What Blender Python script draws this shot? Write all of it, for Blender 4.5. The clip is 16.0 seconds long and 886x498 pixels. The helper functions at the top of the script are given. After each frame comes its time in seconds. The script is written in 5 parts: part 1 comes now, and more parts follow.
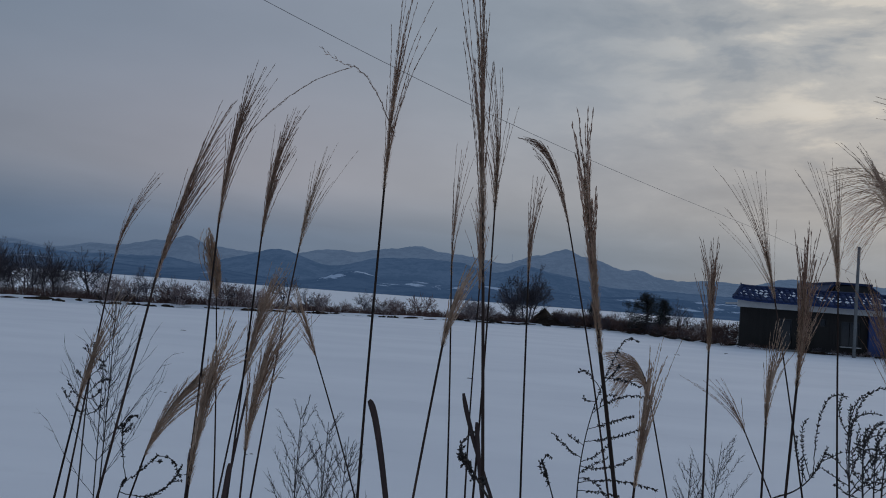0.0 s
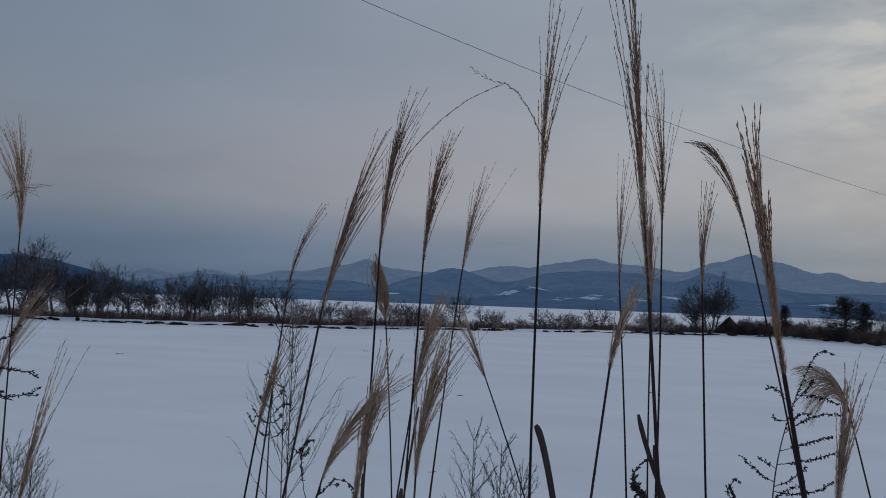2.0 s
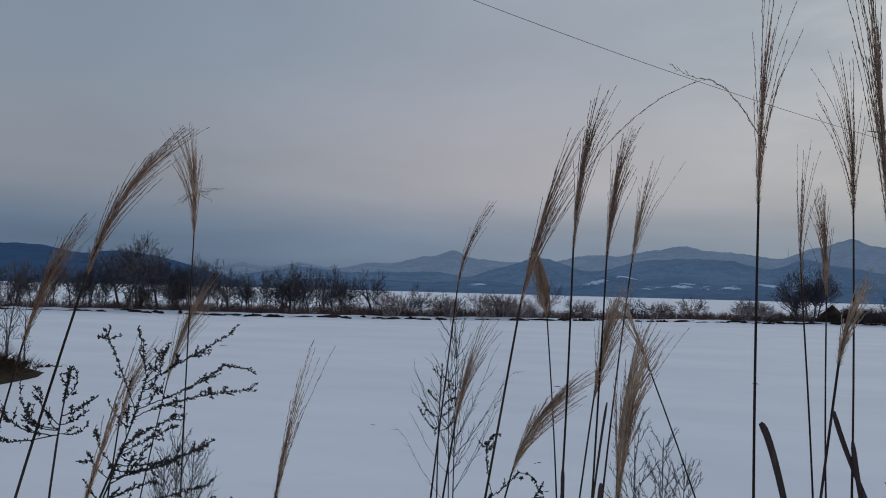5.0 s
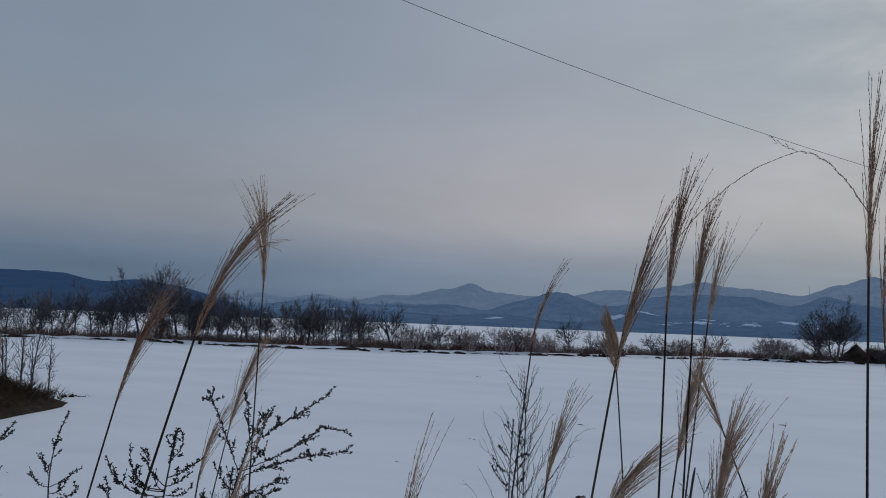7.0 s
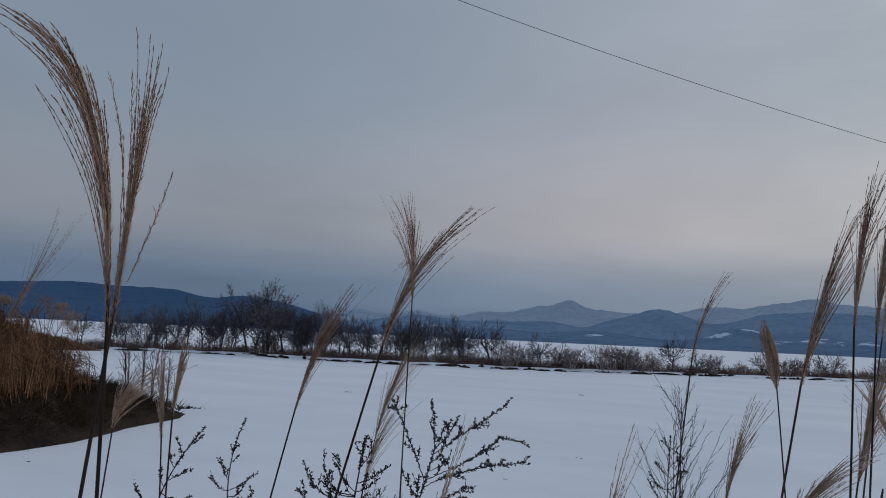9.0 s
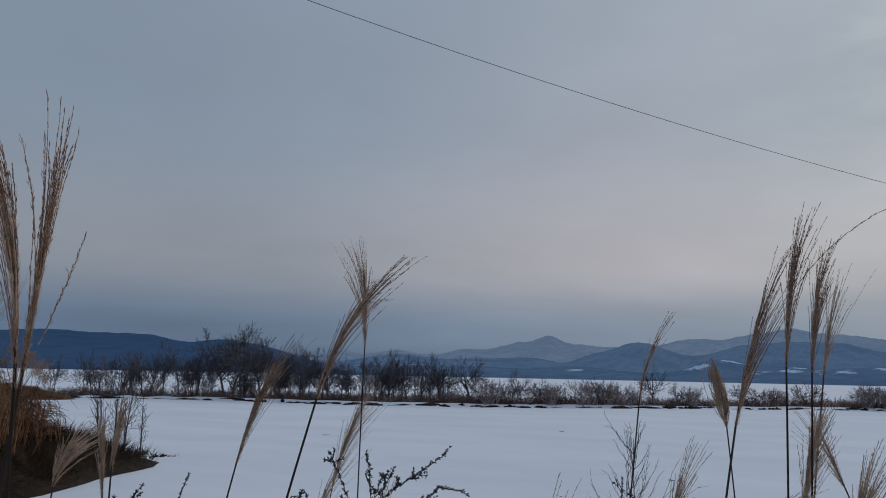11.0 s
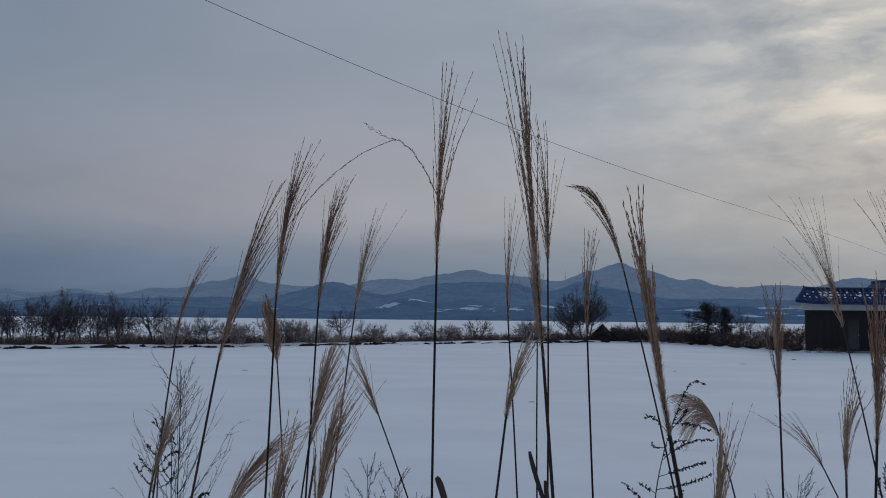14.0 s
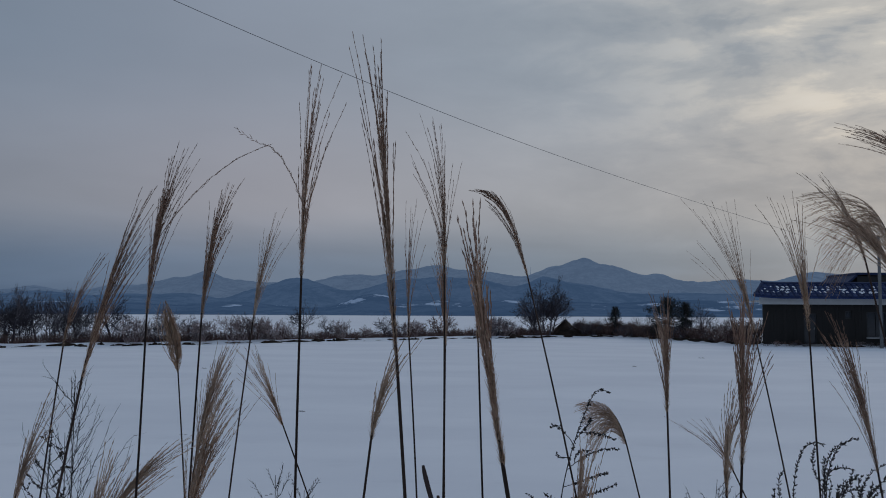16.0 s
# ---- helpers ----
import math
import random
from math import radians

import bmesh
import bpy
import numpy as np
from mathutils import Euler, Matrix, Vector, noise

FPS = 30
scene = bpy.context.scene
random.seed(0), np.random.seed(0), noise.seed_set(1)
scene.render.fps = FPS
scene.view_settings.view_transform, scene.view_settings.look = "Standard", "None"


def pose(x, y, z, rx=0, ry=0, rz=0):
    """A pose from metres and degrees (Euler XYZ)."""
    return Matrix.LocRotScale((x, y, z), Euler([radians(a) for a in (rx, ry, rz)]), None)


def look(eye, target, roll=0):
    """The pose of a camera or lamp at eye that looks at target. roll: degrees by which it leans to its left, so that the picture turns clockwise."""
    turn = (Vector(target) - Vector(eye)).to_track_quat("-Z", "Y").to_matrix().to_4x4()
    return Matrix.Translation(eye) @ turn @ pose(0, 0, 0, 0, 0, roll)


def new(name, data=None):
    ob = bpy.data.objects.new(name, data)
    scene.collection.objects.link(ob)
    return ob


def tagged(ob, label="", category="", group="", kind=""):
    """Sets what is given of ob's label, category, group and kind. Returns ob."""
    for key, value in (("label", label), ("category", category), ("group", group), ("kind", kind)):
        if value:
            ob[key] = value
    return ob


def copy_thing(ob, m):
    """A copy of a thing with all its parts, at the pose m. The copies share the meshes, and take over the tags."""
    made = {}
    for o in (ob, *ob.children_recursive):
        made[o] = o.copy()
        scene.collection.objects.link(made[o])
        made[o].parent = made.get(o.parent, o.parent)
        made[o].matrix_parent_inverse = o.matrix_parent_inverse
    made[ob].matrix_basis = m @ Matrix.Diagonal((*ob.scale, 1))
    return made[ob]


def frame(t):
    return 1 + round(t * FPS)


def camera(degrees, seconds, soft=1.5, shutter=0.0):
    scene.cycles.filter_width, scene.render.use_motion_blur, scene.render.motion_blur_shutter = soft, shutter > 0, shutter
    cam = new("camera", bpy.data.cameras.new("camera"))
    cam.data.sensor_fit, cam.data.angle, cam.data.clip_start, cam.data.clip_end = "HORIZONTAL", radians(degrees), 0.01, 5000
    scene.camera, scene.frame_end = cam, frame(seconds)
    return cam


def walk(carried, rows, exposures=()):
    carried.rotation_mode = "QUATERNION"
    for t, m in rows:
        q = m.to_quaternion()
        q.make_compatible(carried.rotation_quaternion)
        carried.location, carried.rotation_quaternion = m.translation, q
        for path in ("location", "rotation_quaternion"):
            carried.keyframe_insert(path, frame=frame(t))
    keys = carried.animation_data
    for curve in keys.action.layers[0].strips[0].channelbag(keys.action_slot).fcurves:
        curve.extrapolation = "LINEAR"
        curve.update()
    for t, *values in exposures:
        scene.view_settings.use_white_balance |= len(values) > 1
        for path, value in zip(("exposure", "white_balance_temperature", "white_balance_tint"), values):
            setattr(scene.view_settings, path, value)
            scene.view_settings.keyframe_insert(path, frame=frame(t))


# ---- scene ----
cam = camera(56.0, 16.0, soft=1.0)
PATH = [
    (0, (0.23, 0.016, 1.759), (0.164, 2.012, 1.872), 4.3),
    (0.5, (0.238, 0.027, 1.764), (0.054, 2.016, 1.876), 3.9),
    (1, (0.244, 0.036, 1.77), (-0.047, 2.011, 1.894), 2.7),
    (1.5, (0.236, 0.038, 1.77), (-0.145, 1.997, 1.897), 2.6),
    (2, (0.243, 0.048, 1.767), (-0.231, 1.987, 1.894), 2.1),
    (2.5, (0.227, 0.042, 1.761), (-0.312, 1.965, 1.881), 1.5),
    (3, (0.198, 0.031, 1.756), (-0.418, 1.931, 1.86), 1.4),
    (3.5, (0.165, 0.026, 1.76), (-0.497, 1.911, 1.839), 1.8),
    (4, (0.143, 0.01, 1.757), (-0.524, 1.894, 1.829), 1.5),
    (6.5, (0.008, -0.064, 1.812), (-0.679, 1.807, 1.976), 2.1),
    (7, (-0.014, -0.08, 1.816), (-0.726, 1.781, 1.991), 2.3),
    (7.5, (-0.043, -0.089, 1.813), (-0.783, 1.759, 1.999), 2.6),
    (8, (-0.094, -0.118, 1.804), (-0.941, 1.684, 1.991), 2.8),
    (8.5, (-0.122, -0.142, 1.802), (-1.042, 1.624, 1.988), 3.0),
    (11, (-0.056, -0.118, 1.821), (-0.931, 1.656, 2.118), 1.2),
    (11.5, (-0.035, -0.1, 1.824), (-0.866, 1.697, 2.112), 1.2),
    (12, (0.012, -0.078, 1.809), (-0.657, 1.788, 2.074), 0.7),
    (12.5, (0.073, -0.039, 1.815), (-0.414, 1.886, 2.051), 0.8),
    (13, (0.135, 0.005, 1.81), (-0.194, 1.968, 2.014), 1.0),
    (13.5, (0.183, 0.014, 1.814), (-0.052, 1.992, 1.994), 0.8),
    (14, (0.224, 0.013, 1.821), (0.033, 1.997, 1.985), 0.6),
    (14.5, (0.245, 0.039, 1.826), (0.074, 2.025, 1.984), 0.1),
    (15, (0.267, 0.055, 1.836), (0.091, 2.041, 1.993), 0.1),
    (15.5, (0.3, 0.056, 1.844), (0.147, 2.044, 2.003), 0.1),
    (16, (0.343, 0.067, 1.846), (0.235, 2.059, 2), 0.3),
]
EXPOSURES = [(0, -0.21, 6540, 12), (1, -0.18, 6570, 12), (2, -0.08, 6730, 12), (3, 0.12, 6880, 12), (4, 0.18, 6940, 12), (7.5, 0.16, 6950, 12), (8.5, 0.19, 6960, 12), (11, 0.22, 6960, 12), (12, 0.16, 6880, 12), (13, 0.07, 6810, 12), (14, -0.03, 6700, 12), (15, -0.12, 6680, 12), (16, -0.16, 6620, 12)]
walk(cam, [(t, look(eye, target, roll)) for t, eye, target, roll in PATH], EXPOSURES)

# ---- sky and sun ----
SUN_AZ, SUN_EL = radians(29), radians(19)
SUN_DIR = Vector((math.sin(SUN_AZ) * math.cos(SUN_EL), math.cos(SUN_AZ) * math.cos(SUN_EL), math.sin(SUN_EL)))


def link(tree, a, b):
    tree.links.new(a, b)


def node(tree, kind, **values):
    n = tree.nodes.new(kind)
    for key, value in values.items():
        if key in n.inputs.keys():
            n.inputs[key].default_value = value
    return n


def math_node(tree, op, a, b=None, c=None):
    n = tree.nodes.new("ShaderNodeMath")
    n.operation = op
    for i, v in enumerate((a, b, c)):
        if v is None:
            continue
        if hasattr(v, "is_linked"):
            link(tree, v, n.inputs[i])
        else:
            n.inputs[i].default_value = v
    return n.outputs[0]


def vec_node(tree, op, a, b=None):
    n = tree.nodes.new("ShaderNodeVectorMath")
    n.operation = op
    for i, v in enumerate((a, b)):
        if v is None:
            continue
        if hasattr(v, "is_linked"):
            link(tree, v, n.inputs[i])
        else:
            n.inputs[i].default_value = v
    return n


def ramp(tree, fac, stops, smooth=True):
    n = tree.nodes.new("ShaderNodeValToRGB")
    if smooth:
        n.color_ramp.interpolation = "EASE"
    els = n.color_ramp.elements
    while len(els) < len(stops):
        els.new(0.5)
    for e, (p, c) in zip(els, stops):
        e.position = p
        e.color = (*c, 1) if len(c) == 3 else c
    link(tree, fac, n.inputs[0])
    return n.outputs[0]


def mix(tree, fac, a, b, blend="MIX"):
    n = tree.nodes.new("ShaderNodeMix")
    n.data_type, n.blend_type = "RGBA", blend
    for i, v in ((0, fac), (6, a), (7, b)):
        if hasattr(v, "is_linked"):
            link(tree, v, n.inputs[i])
        else:
            n.inputs[i].default_value = (*v, 1) if i else v
    return n.outputs[2]


def build_world():
    world = bpy.data.worlds.new("overcast_sky")
    scene.world = world
    world.use_nodes = True
    nt = world.node_tree
    nt.nodes.clear()
    out = nt.nodes.new("ShaderNodeOutputWorld")
    bg = nt.nodes.new("ShaderNodeBackground")
    link(nt, bg.outputs[0], out.inputs[0])
    sky = nt.nodes.new("ShaderNodeTexSky")
    sky.sky_type, sky.sun_disc = "NISHITA", False
    sky.sun_elevation, sky.sun_rotation = SUN_EL, SUN_AZ
    co = nt.nodes.new("ShaderNodeTexCoord")
    d = vec_node(nt, "NORMALIZE", co.outputs["Generated"]).outputs[0]
    sep = nt.nodes.new("ShaderNodeSeparateXYZ")
    link(nt, d, sep.inputs[0])
    up = math_node(nt, "MAXIMUM", sep.outputs[2], 0.0)
    # cloud sheet overhead, seen in perspective
    high = math_node(nt, "ADD", up, 0.10)
    px = math_node(nt, "DIVIDE", sep.outputs[0], high)
    py = math_node(nt, "DIVIDE", sep.outputs[1], high)
    comb = nt.nodes.new("ShaderNodeCombineXYZ")
    link(nt, px, comb.inputs[0])
    link(nt, py, comb.inputs[1])
    big = node(nt, "ShaderNodeTexNoise", Scale=0.42, Detail=4.0, Roughness=0.5, Distortion=0.3)
    link(nt, comb.outputs[0], big.inputs["Vector"])
    # puffs in the thinner cloud by the sun, lying flatter than they are wide
    flat = vec_node(nt, "MULTIPLY", d, (1.0, 1.0, 2.9)).outputs[0]
    small = node(nt, "ShaderNodeTexNoise", Scale=6.6, Detail=7.0, Roughness=0.58, Distortion=0.2)
    link(nt, flat, small.inputs["Vector"])
    # grey vault: blue and dim at the horizon, paler and pinkish above it
    away_side = ramp(nt, up, [(0.0, SKY[0]), (0.045, SKY[1]), (0.13, SKY[2]), (0.30, SKY[3]), (1.0, SKY[4])])
    sun_side = ramp(nt, up, [(0.0, SKY[5]), (0.045, SKY[6]), (0.13, SKY[7]), (0.30, SKY[3]), (1.0, SKY[4])])
    toward = vec_node(nt, "DOT_PRODUCT", d, tuple(SUN_DIR)).outputs["Value"]
    toward = math_node(nt, "MAXIMUM", toward, 0.0)
    wide = math_node(nt, "POWER", toward, 1.75)
    broad = math_node(nt, "POWER", toward, 13.0)
    close = math_node(nt, "POWER", toward, 30.0)
    dim = math_node(nt, "MULTIPLY_ADD", wide, 0.385, 0.565)
    flank = math_node(nt, "POWER", toward, 1.6)
    vault = mix(nt, 1.0, mix(nt, flank, away_side, sun_side), dim, "MULTIPLY")
    warm = mix(nt, math_node(nt, "POWER", toward, 3.4), (0.905, 1.0, 1.09), (1.03, 1.0, 0.925))
    vault = mix(nt, 1.0, vault, warm, "MULTIPLY")
    # a rosy patch low in the cloud
    rosy = vec_node(nt, "DOT_PRODUCT", d, (-0.285, 0.938, 0.192)).outputs["Value"]
    rosy = math_node(nt, "POWER", math_node(nt, "MAXIMUM", rosy, 0.0), 30.0)
    vault = mix(nt, 1.0, vault, mix(nt, rosy, (0.985, 1.0, 1.0), (1.17, 1.085, 1.055)), "MULTIPLY")
    mottle = math_node(nt, "MULTIPLY_ADD", small.outputs[0], math_node(nt, "MULTIPLY_ADD", broad, 0.95, 0.07), math_node(nt, "MULTIPLY_ADD", broad, -0.50, 0.68))
    thick = math_node(nt, "MULTIPLY_ADD", big.outputs[0], 0.6, mottle)
    vault = mix(nt, 1.0, vault, thick, "MULTIPLY")
    # thin places in the cloud near the sun let its light through
    gap = ramp(nt, small.outputs[0], [(0.38, (0.0, 0.0, 0.0)), (0.50, (0.55, 0.55, 0.55)), (0.64, (1.5, 1.5, 1.5))])
    lift = ramp(nt, up, [(0.03, (0.1, 0.1, 0.1)), (0.24, (1, 1, 1))])
    glow = math_node(nt, "MULTIPLY", math_node(nt, "MULTIPLY", gap, close), lift)
    shine = mix(nt, glow, (0, 0, 0), (0.30, 0.232, 0.125))
    vault = mix(nt, 1.0, vault, shine, "ADD")
    clear = mix(nt, 1.0, sky.outputs[0], (0.05, 0.05, 0.05), "MULTIPLY")
    final = mix(nt, 0.92, clear, vault)
    link(nt, final, bg.inputs[0])
    bg.inputs[1].default_value = 1.0


SKY = [(0.102, 0.181, 0.313), (0.151, 0.226, 0.346), (0.392, 0.411, 0.470), (0.330, 0.392, 0.480), (0.48, 0.57, 0.69), (0.124, 0.198, 0.308), (0.192, 0.260, 0.362), (0.388, 0.410, 0.465)]
build_world()
sun_data = bpy.data.lights.new("sun", "SUN")
sun_data.energy, sun_data.angle, sun_data.color = 0.5, radians(22), (1.0, 0.93, 0.82)
sun = new("sun", sun_data)
sun.matrix_world = look(tuple(SUN_DIR * 100), (0, 0, 0))

# ---- materials ----


def material(name, stops, scale=8.0, rough=0.8, bump=0.3, bump_scale=40.0, stretch=(1, 1, 1), vary=0.0, island=0.0, distance=0.01, fine=0.35):
    """Colours spread over two scales of noise, with relief; vary and island brighten single objects or pieces."""
    m = bpy.data.materials.new(name)
    m.use_nodes = True
    nt = m.node_tree
    bsdf = nt.nodes["Principled BSDF"]
    co = nt.nodes.new("ShaderNodeTexCoord")
    mp = nt.nodes.new("ShaderNodeMapping")
    mp.inputs["Scale"].default_value = stretch
    link(nt, co.outputs["Object"], mp.inputs[0])
    n1 = node(nt, "ShaderNodeTexNoise", Scale=scale, Detail=5.0, Roughness=0.6)
    n2 = node(nt, "ShaderNodeTexNoise", Scale=bump_scale, Detail=6.0, Roughness=0.65)
    link(nt, mp.outputs[0], n1.inputs["Vector"])
    link(nt, mp.outputs[0], n2.inputs["Vector"])
    fac = math_node(nt, "MULTIPLY_ADD", n2.outputs[0], fine, math_node(nt, "MULTIPLY", n1.outputs[0], 1 - fine))
    k = len(stops) - 1
    col = ramp(nt, fac, [(0.34 + 0.32 * i / max(1, k), c) for i, c in enumerate(stops)])
    for amount, kind, socket in ((vary, "ShaderNodeObjectInfo", "Random"), (island, "ShaderNodeNewGeometry", "Random Per Island")):
        if amount:
            src = nt.nodes.new(kind).outputs[socket]
            f = math_node(nt, "MULTIPLY_ADD", src, 2 * amount, 1 - amount)
            col = mix(nt, 1.0, col, f, "MULTIPLY")
    link(nt, col, bsdf.inputs["Base Color"])
    bsdf.inputs["Roughness"].default_value = rough
    if rough >= 0.85:
        bsdf.inputs["Specular IOR Level"].default_value = 0.15
    if bump:
        b = node(nt, "ShaderNodeBump", Strength=bump, Distance=distance)
        link(nt, n2.outputs[0], b.inputs["Height"])
        link(nt, b.outputs[0], bsdf.inputs["Normal"])
    return m


def snow_material():
    m = bpy.data.materials.new("snow")
    m.use_nodes = True
    nt = m.node_tree
    bsdf = nt.nodes["Principled BSDF"]
    co = nt.nodes.new("ShaderNodeTexCoord")
    mp = nt.nodes.new("ShaderNodeMapping")
    mp.inputs["Scale"].default_value = (0.5, 1.0, 1.0)
    mp.inputs["Rotation"].default_value = (0, 0, 0.15)
    link(nt, co.outputs["Object"], mp.inputs[0])
    drift = node(nt, "ShaderNodeTexNoise", Scale=0.35, Detail=5.0, Roughness=0.55)
    crust = node(nt, "ShaderNodeTexNoise", Scale=1.6, Detail=6.0, Roughness=0.6)
    grain = node(nt, "ShaderNodeTexNoise", Scale=60.0, Detail=3.0, Roughness=0.6)
    link(nt, mp.outputs[0], drift.inputs["Vector"])
    link(nt, mp.outputs[0], crust.inputs["Vector"])
    link(nt, co.outputs["Object"], grain.inputs["Vector"])
    col = ramp(nt, drift.outputs[0], [(0.3, (0.79, 0.812, 0.888)), (0.7, (0.865, 0.885, 0.955))])
    # stubble and frozen tracks showing through the crust
    stub = ramp(nt, crust.outputs[0], [(0.30, (0.72, 0.72, 0.74)), (0.42, (1, 1, 1))])
    col = mix(nt, 0.12, col, mix(nt, 1.0, col, stub, "MULTIPLY"))
    link(nt, col, bsdf.inputs["Base Color"])
    bsdf.inputs["Roughness"].default_value = 0.9
    bsdf.inputs["Specular IOR Level"].default_value = 0.12
    h = math_node(nt, "MULTIPLY_ADD", crust.outputs[0], 2.0, math_node(nt, "MULTIPLY", grain.outputs[0], 0.12))
    b = node(nt, "ShaderNodeBump", Strength=0.045, Distance=0.05)
    link(nt, h, b.inputs["Height"])
    link(nt, b.outputs[0], bsdf.inputs["Normal"])
    return m


def hill_material(name, dark, pale, air, clearings=()):
    """Winter woods with snow in the clearings; air is the pale light of the miles of air before them."""
    m = bpy.data.materials.new(name)
    m.use_nodes = True
    nt = m.node_tree
    bsdf = nt.nodes["Principled BSDF"]
    co = nt.nodes.new("ShaderNodeTexCoord")
    n1 = node(nt, "ShaderNodeTexNoise", Scale=0.005, Detail=7.0, Roughness=0.66, Distortion=0.6)
    n2 = node(nt, "ShaderNodeTexNoise", Scale=0.035, Detail=6.0, Roughness=0.75)
    link(nt, co.outputs["Object"], n1.inputs["Vector"])
    link(nt, vec_node(nt, "MULTIPLY", co.outputs["Object"], (1.0, 0.3, 2.0)).outputs[0], n2.inputs["Vector"])
    fac = math_node(nt, "MULTIPLY_ADD", n2.outputs[0], 0.5, math_node(nt, "MULTIPLY", n1.outputs[0], 0.5))
    col = ramp(nt, fac, [(0.42, dark), (0.60, pale)])
    if clearings:
        ragged = node(nt, "ShaderNodeTexNoise", Scale=0.022, Detail=6.0, Roughness=0.7)
        link(nt, vec_node(nt, "MULTIPLY", co.outputs["Object"], (1.0, 0.25, 5.0)).outputs[0], ragged.inputs["Vector"])
        open_land = None
        for az, height, reach, tall in clearings:
            c = (1560 * math.sin(radians(az)), 1560 * math.cos(radians(az)), height)
            away = vec_node(nt, "SUBTRACT", co.outputs["Object"], c).outputs[0]
            away = vec_node(nt, "MULTIPLY", away, (1 / reach, 0.0022, 1 / tall)).outputs[0]
            near = vec_node(nt, "LENGTH", away).outputs["Value"]
            spot = math_node(nt, "SUBTRACT", 1.0, near)
            open_land = spot if open_land is None else math_node(nt, "MAXIMUM", open_land, spot)
        edge = math_node(nt, "MULTIPLY_ADD", ragged.outputs[0], 6.0, math_node(nt, "MULTIPLY_ADD", open_land, 0.75, -3.0))
        patch = ramp(nt, edge, [(0.30, (0, 0, 0)), (0.62, (1, 1, 1))])
        far_in = math_node(nt, "GREATER_THAN", open_land, -0.25)
        patch = math_node(nt, "MULTIPLY", patch, far_in)
        col = mix(nt, patch, col, (0.36, 0.40, 0.47))
    link(nt, col, bsdf.inputs["Base Color"])
    bsdf.inputs["Roughness"].default_value = 1.0
    bsdf.inputs["Specular IOR Level"].default_value = 0.0
    # haze is imitated: the hill surface itself glows in the air colour
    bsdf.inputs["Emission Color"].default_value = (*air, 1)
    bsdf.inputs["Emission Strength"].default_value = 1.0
    return m


SNOW = snow_material()
STEM = material("dry_stem", [(0.020, 0.013, 0.0115), (0.040, 0.026, 0.022), (0.078, 0.051, 0.042)], 30, 0.85, 0.2, 300, (1, 1, 0.06), vary=0.25, distance=0.0005)
PLUME = material("dry_plume", [(0.145, 0.083, 0.060), (0.28, 0.172, 0.125), (0.49, 0.345, 0.262)], 22, 0.85, 0.0, 120, vary=0.18, island=0.3)
PALE_PLUME = material("pale_plume", [(0.235, 0.150, 0.106), (0.42, 0.294, 0.216), (0.63, 0.48, 0.37)], 22, 0.85, 0.0, 120, vary=0.12, island=0.3)
DOWN = material("plume_down", [(0.38, 0.25, 0.17), (0.57, 0.41, 0.295), (0.74, 0.59, 0.455)], 30, 0.9, 0.0, 150, vary=0.15, island=0.25)


def let_light_through(m, amount):
    """Thin dry husks pass light on to their far side."""
    nt = m.node_tree
    bsdf, out = nt.nodes["Principled BSDF"], nt.nodes["Material Output"]
    thin = nt.nodes.new("ShaderNodeBsdfTranslucent")
    link(nt, bsdf.inputs["Base Color"].links[0].from_socket, thin.inputs["Color"])
    both = nt.nodes.new("ShaderNodeMixShader")
    both.inputs[0].default_value = amount
    link(nt, bsdf.outputs[0], both.inputs[1])
    link(nt, thin.outputs[0], both.inputs[2])
    link(nt, both.outputs[0], out.inputs["Surface"])


let_light_through(DOWN, 0.5)
LEAF = material("dry_leaf", [(0.020, 0.010, 0.010), (0.042, 0.020, 0.018), (0.08, 0.042, 0.034)], 40, 0.55, 0.4, 250, (1, 1, 0.05), distance=0.001)
WEED = material("dry_weed", [(0.013, 0.010, 0.010), (0.027, 0.021, 0.019), (0.050, 0.038, 0.033)], 60, 0.8, 0.0, 200, vary=0.2, island=0.3)
TWIG = material("pale_twig", [(0.035, 0.029, 0.029), (0.065, 0.055, 0.052), (0.11, 0.093, 0.085)], 40, 0.8, 0.0, 200, vary=0.2)
# bark lightened and tinted bluish purple, haze over the field put into its colour
BARK = material("bare_bark", [(0.064, 0.057, 0.068), (0.112, 0.100, 0.114), (0.17, 0.152, 0.165)], 4, 0.9, 0.4, 30, (1, 1, 0.3), vary=0.3, distance=0.02)
BRUSH = material("bare_brush", [(0.088, 0.055, 0.050), (0.150, 0.094, 0.082), (0.232, 0.155, 0.136)], 3, 0.9, 0.0, 20, vary=0.3, island=0.35)
HAZEL = material("grey_mauve_twig", [(0.185, 0.143, 0.146), (0.31, 0.245, 0.24), (0.44, 0.36, 0.345)], 3, 0.9, 0.0, 20, vary=0.3, island=0.3)
NEEDLE = material("pine_needle", [(0.020, 0.022, 0.021), (0.038, 0.039, 0.036), (0.066, 0.062, 0.054)], 5, 0.85, 0.0, 30, island=0.4)
SOIL = material("frozen_soil", [(0.016, 0.011, 0.009), (0.035, 0.025, 0.019), (0.07, 0.050, 0.037)], 1.2, 0.95, 0.8, 9, distance=0.08, island=0.2)
RED_GRASS = material("reddish_dead_grass", [(0.108, 0.051, 0.027), (0.215, 0.112, 0.062), (0.37, 0.225, 0.134)], 1.5, 0.9, 0.0, 8, island=0.45)
DRY_GRASS = material("dead_grass", [(0.026, 0.016, 0.010), (0.052, 0.034, 0.021), (0.11, 0.076, 0.05)], 1.0, 0.9, 0.0, 8, island=0.4)
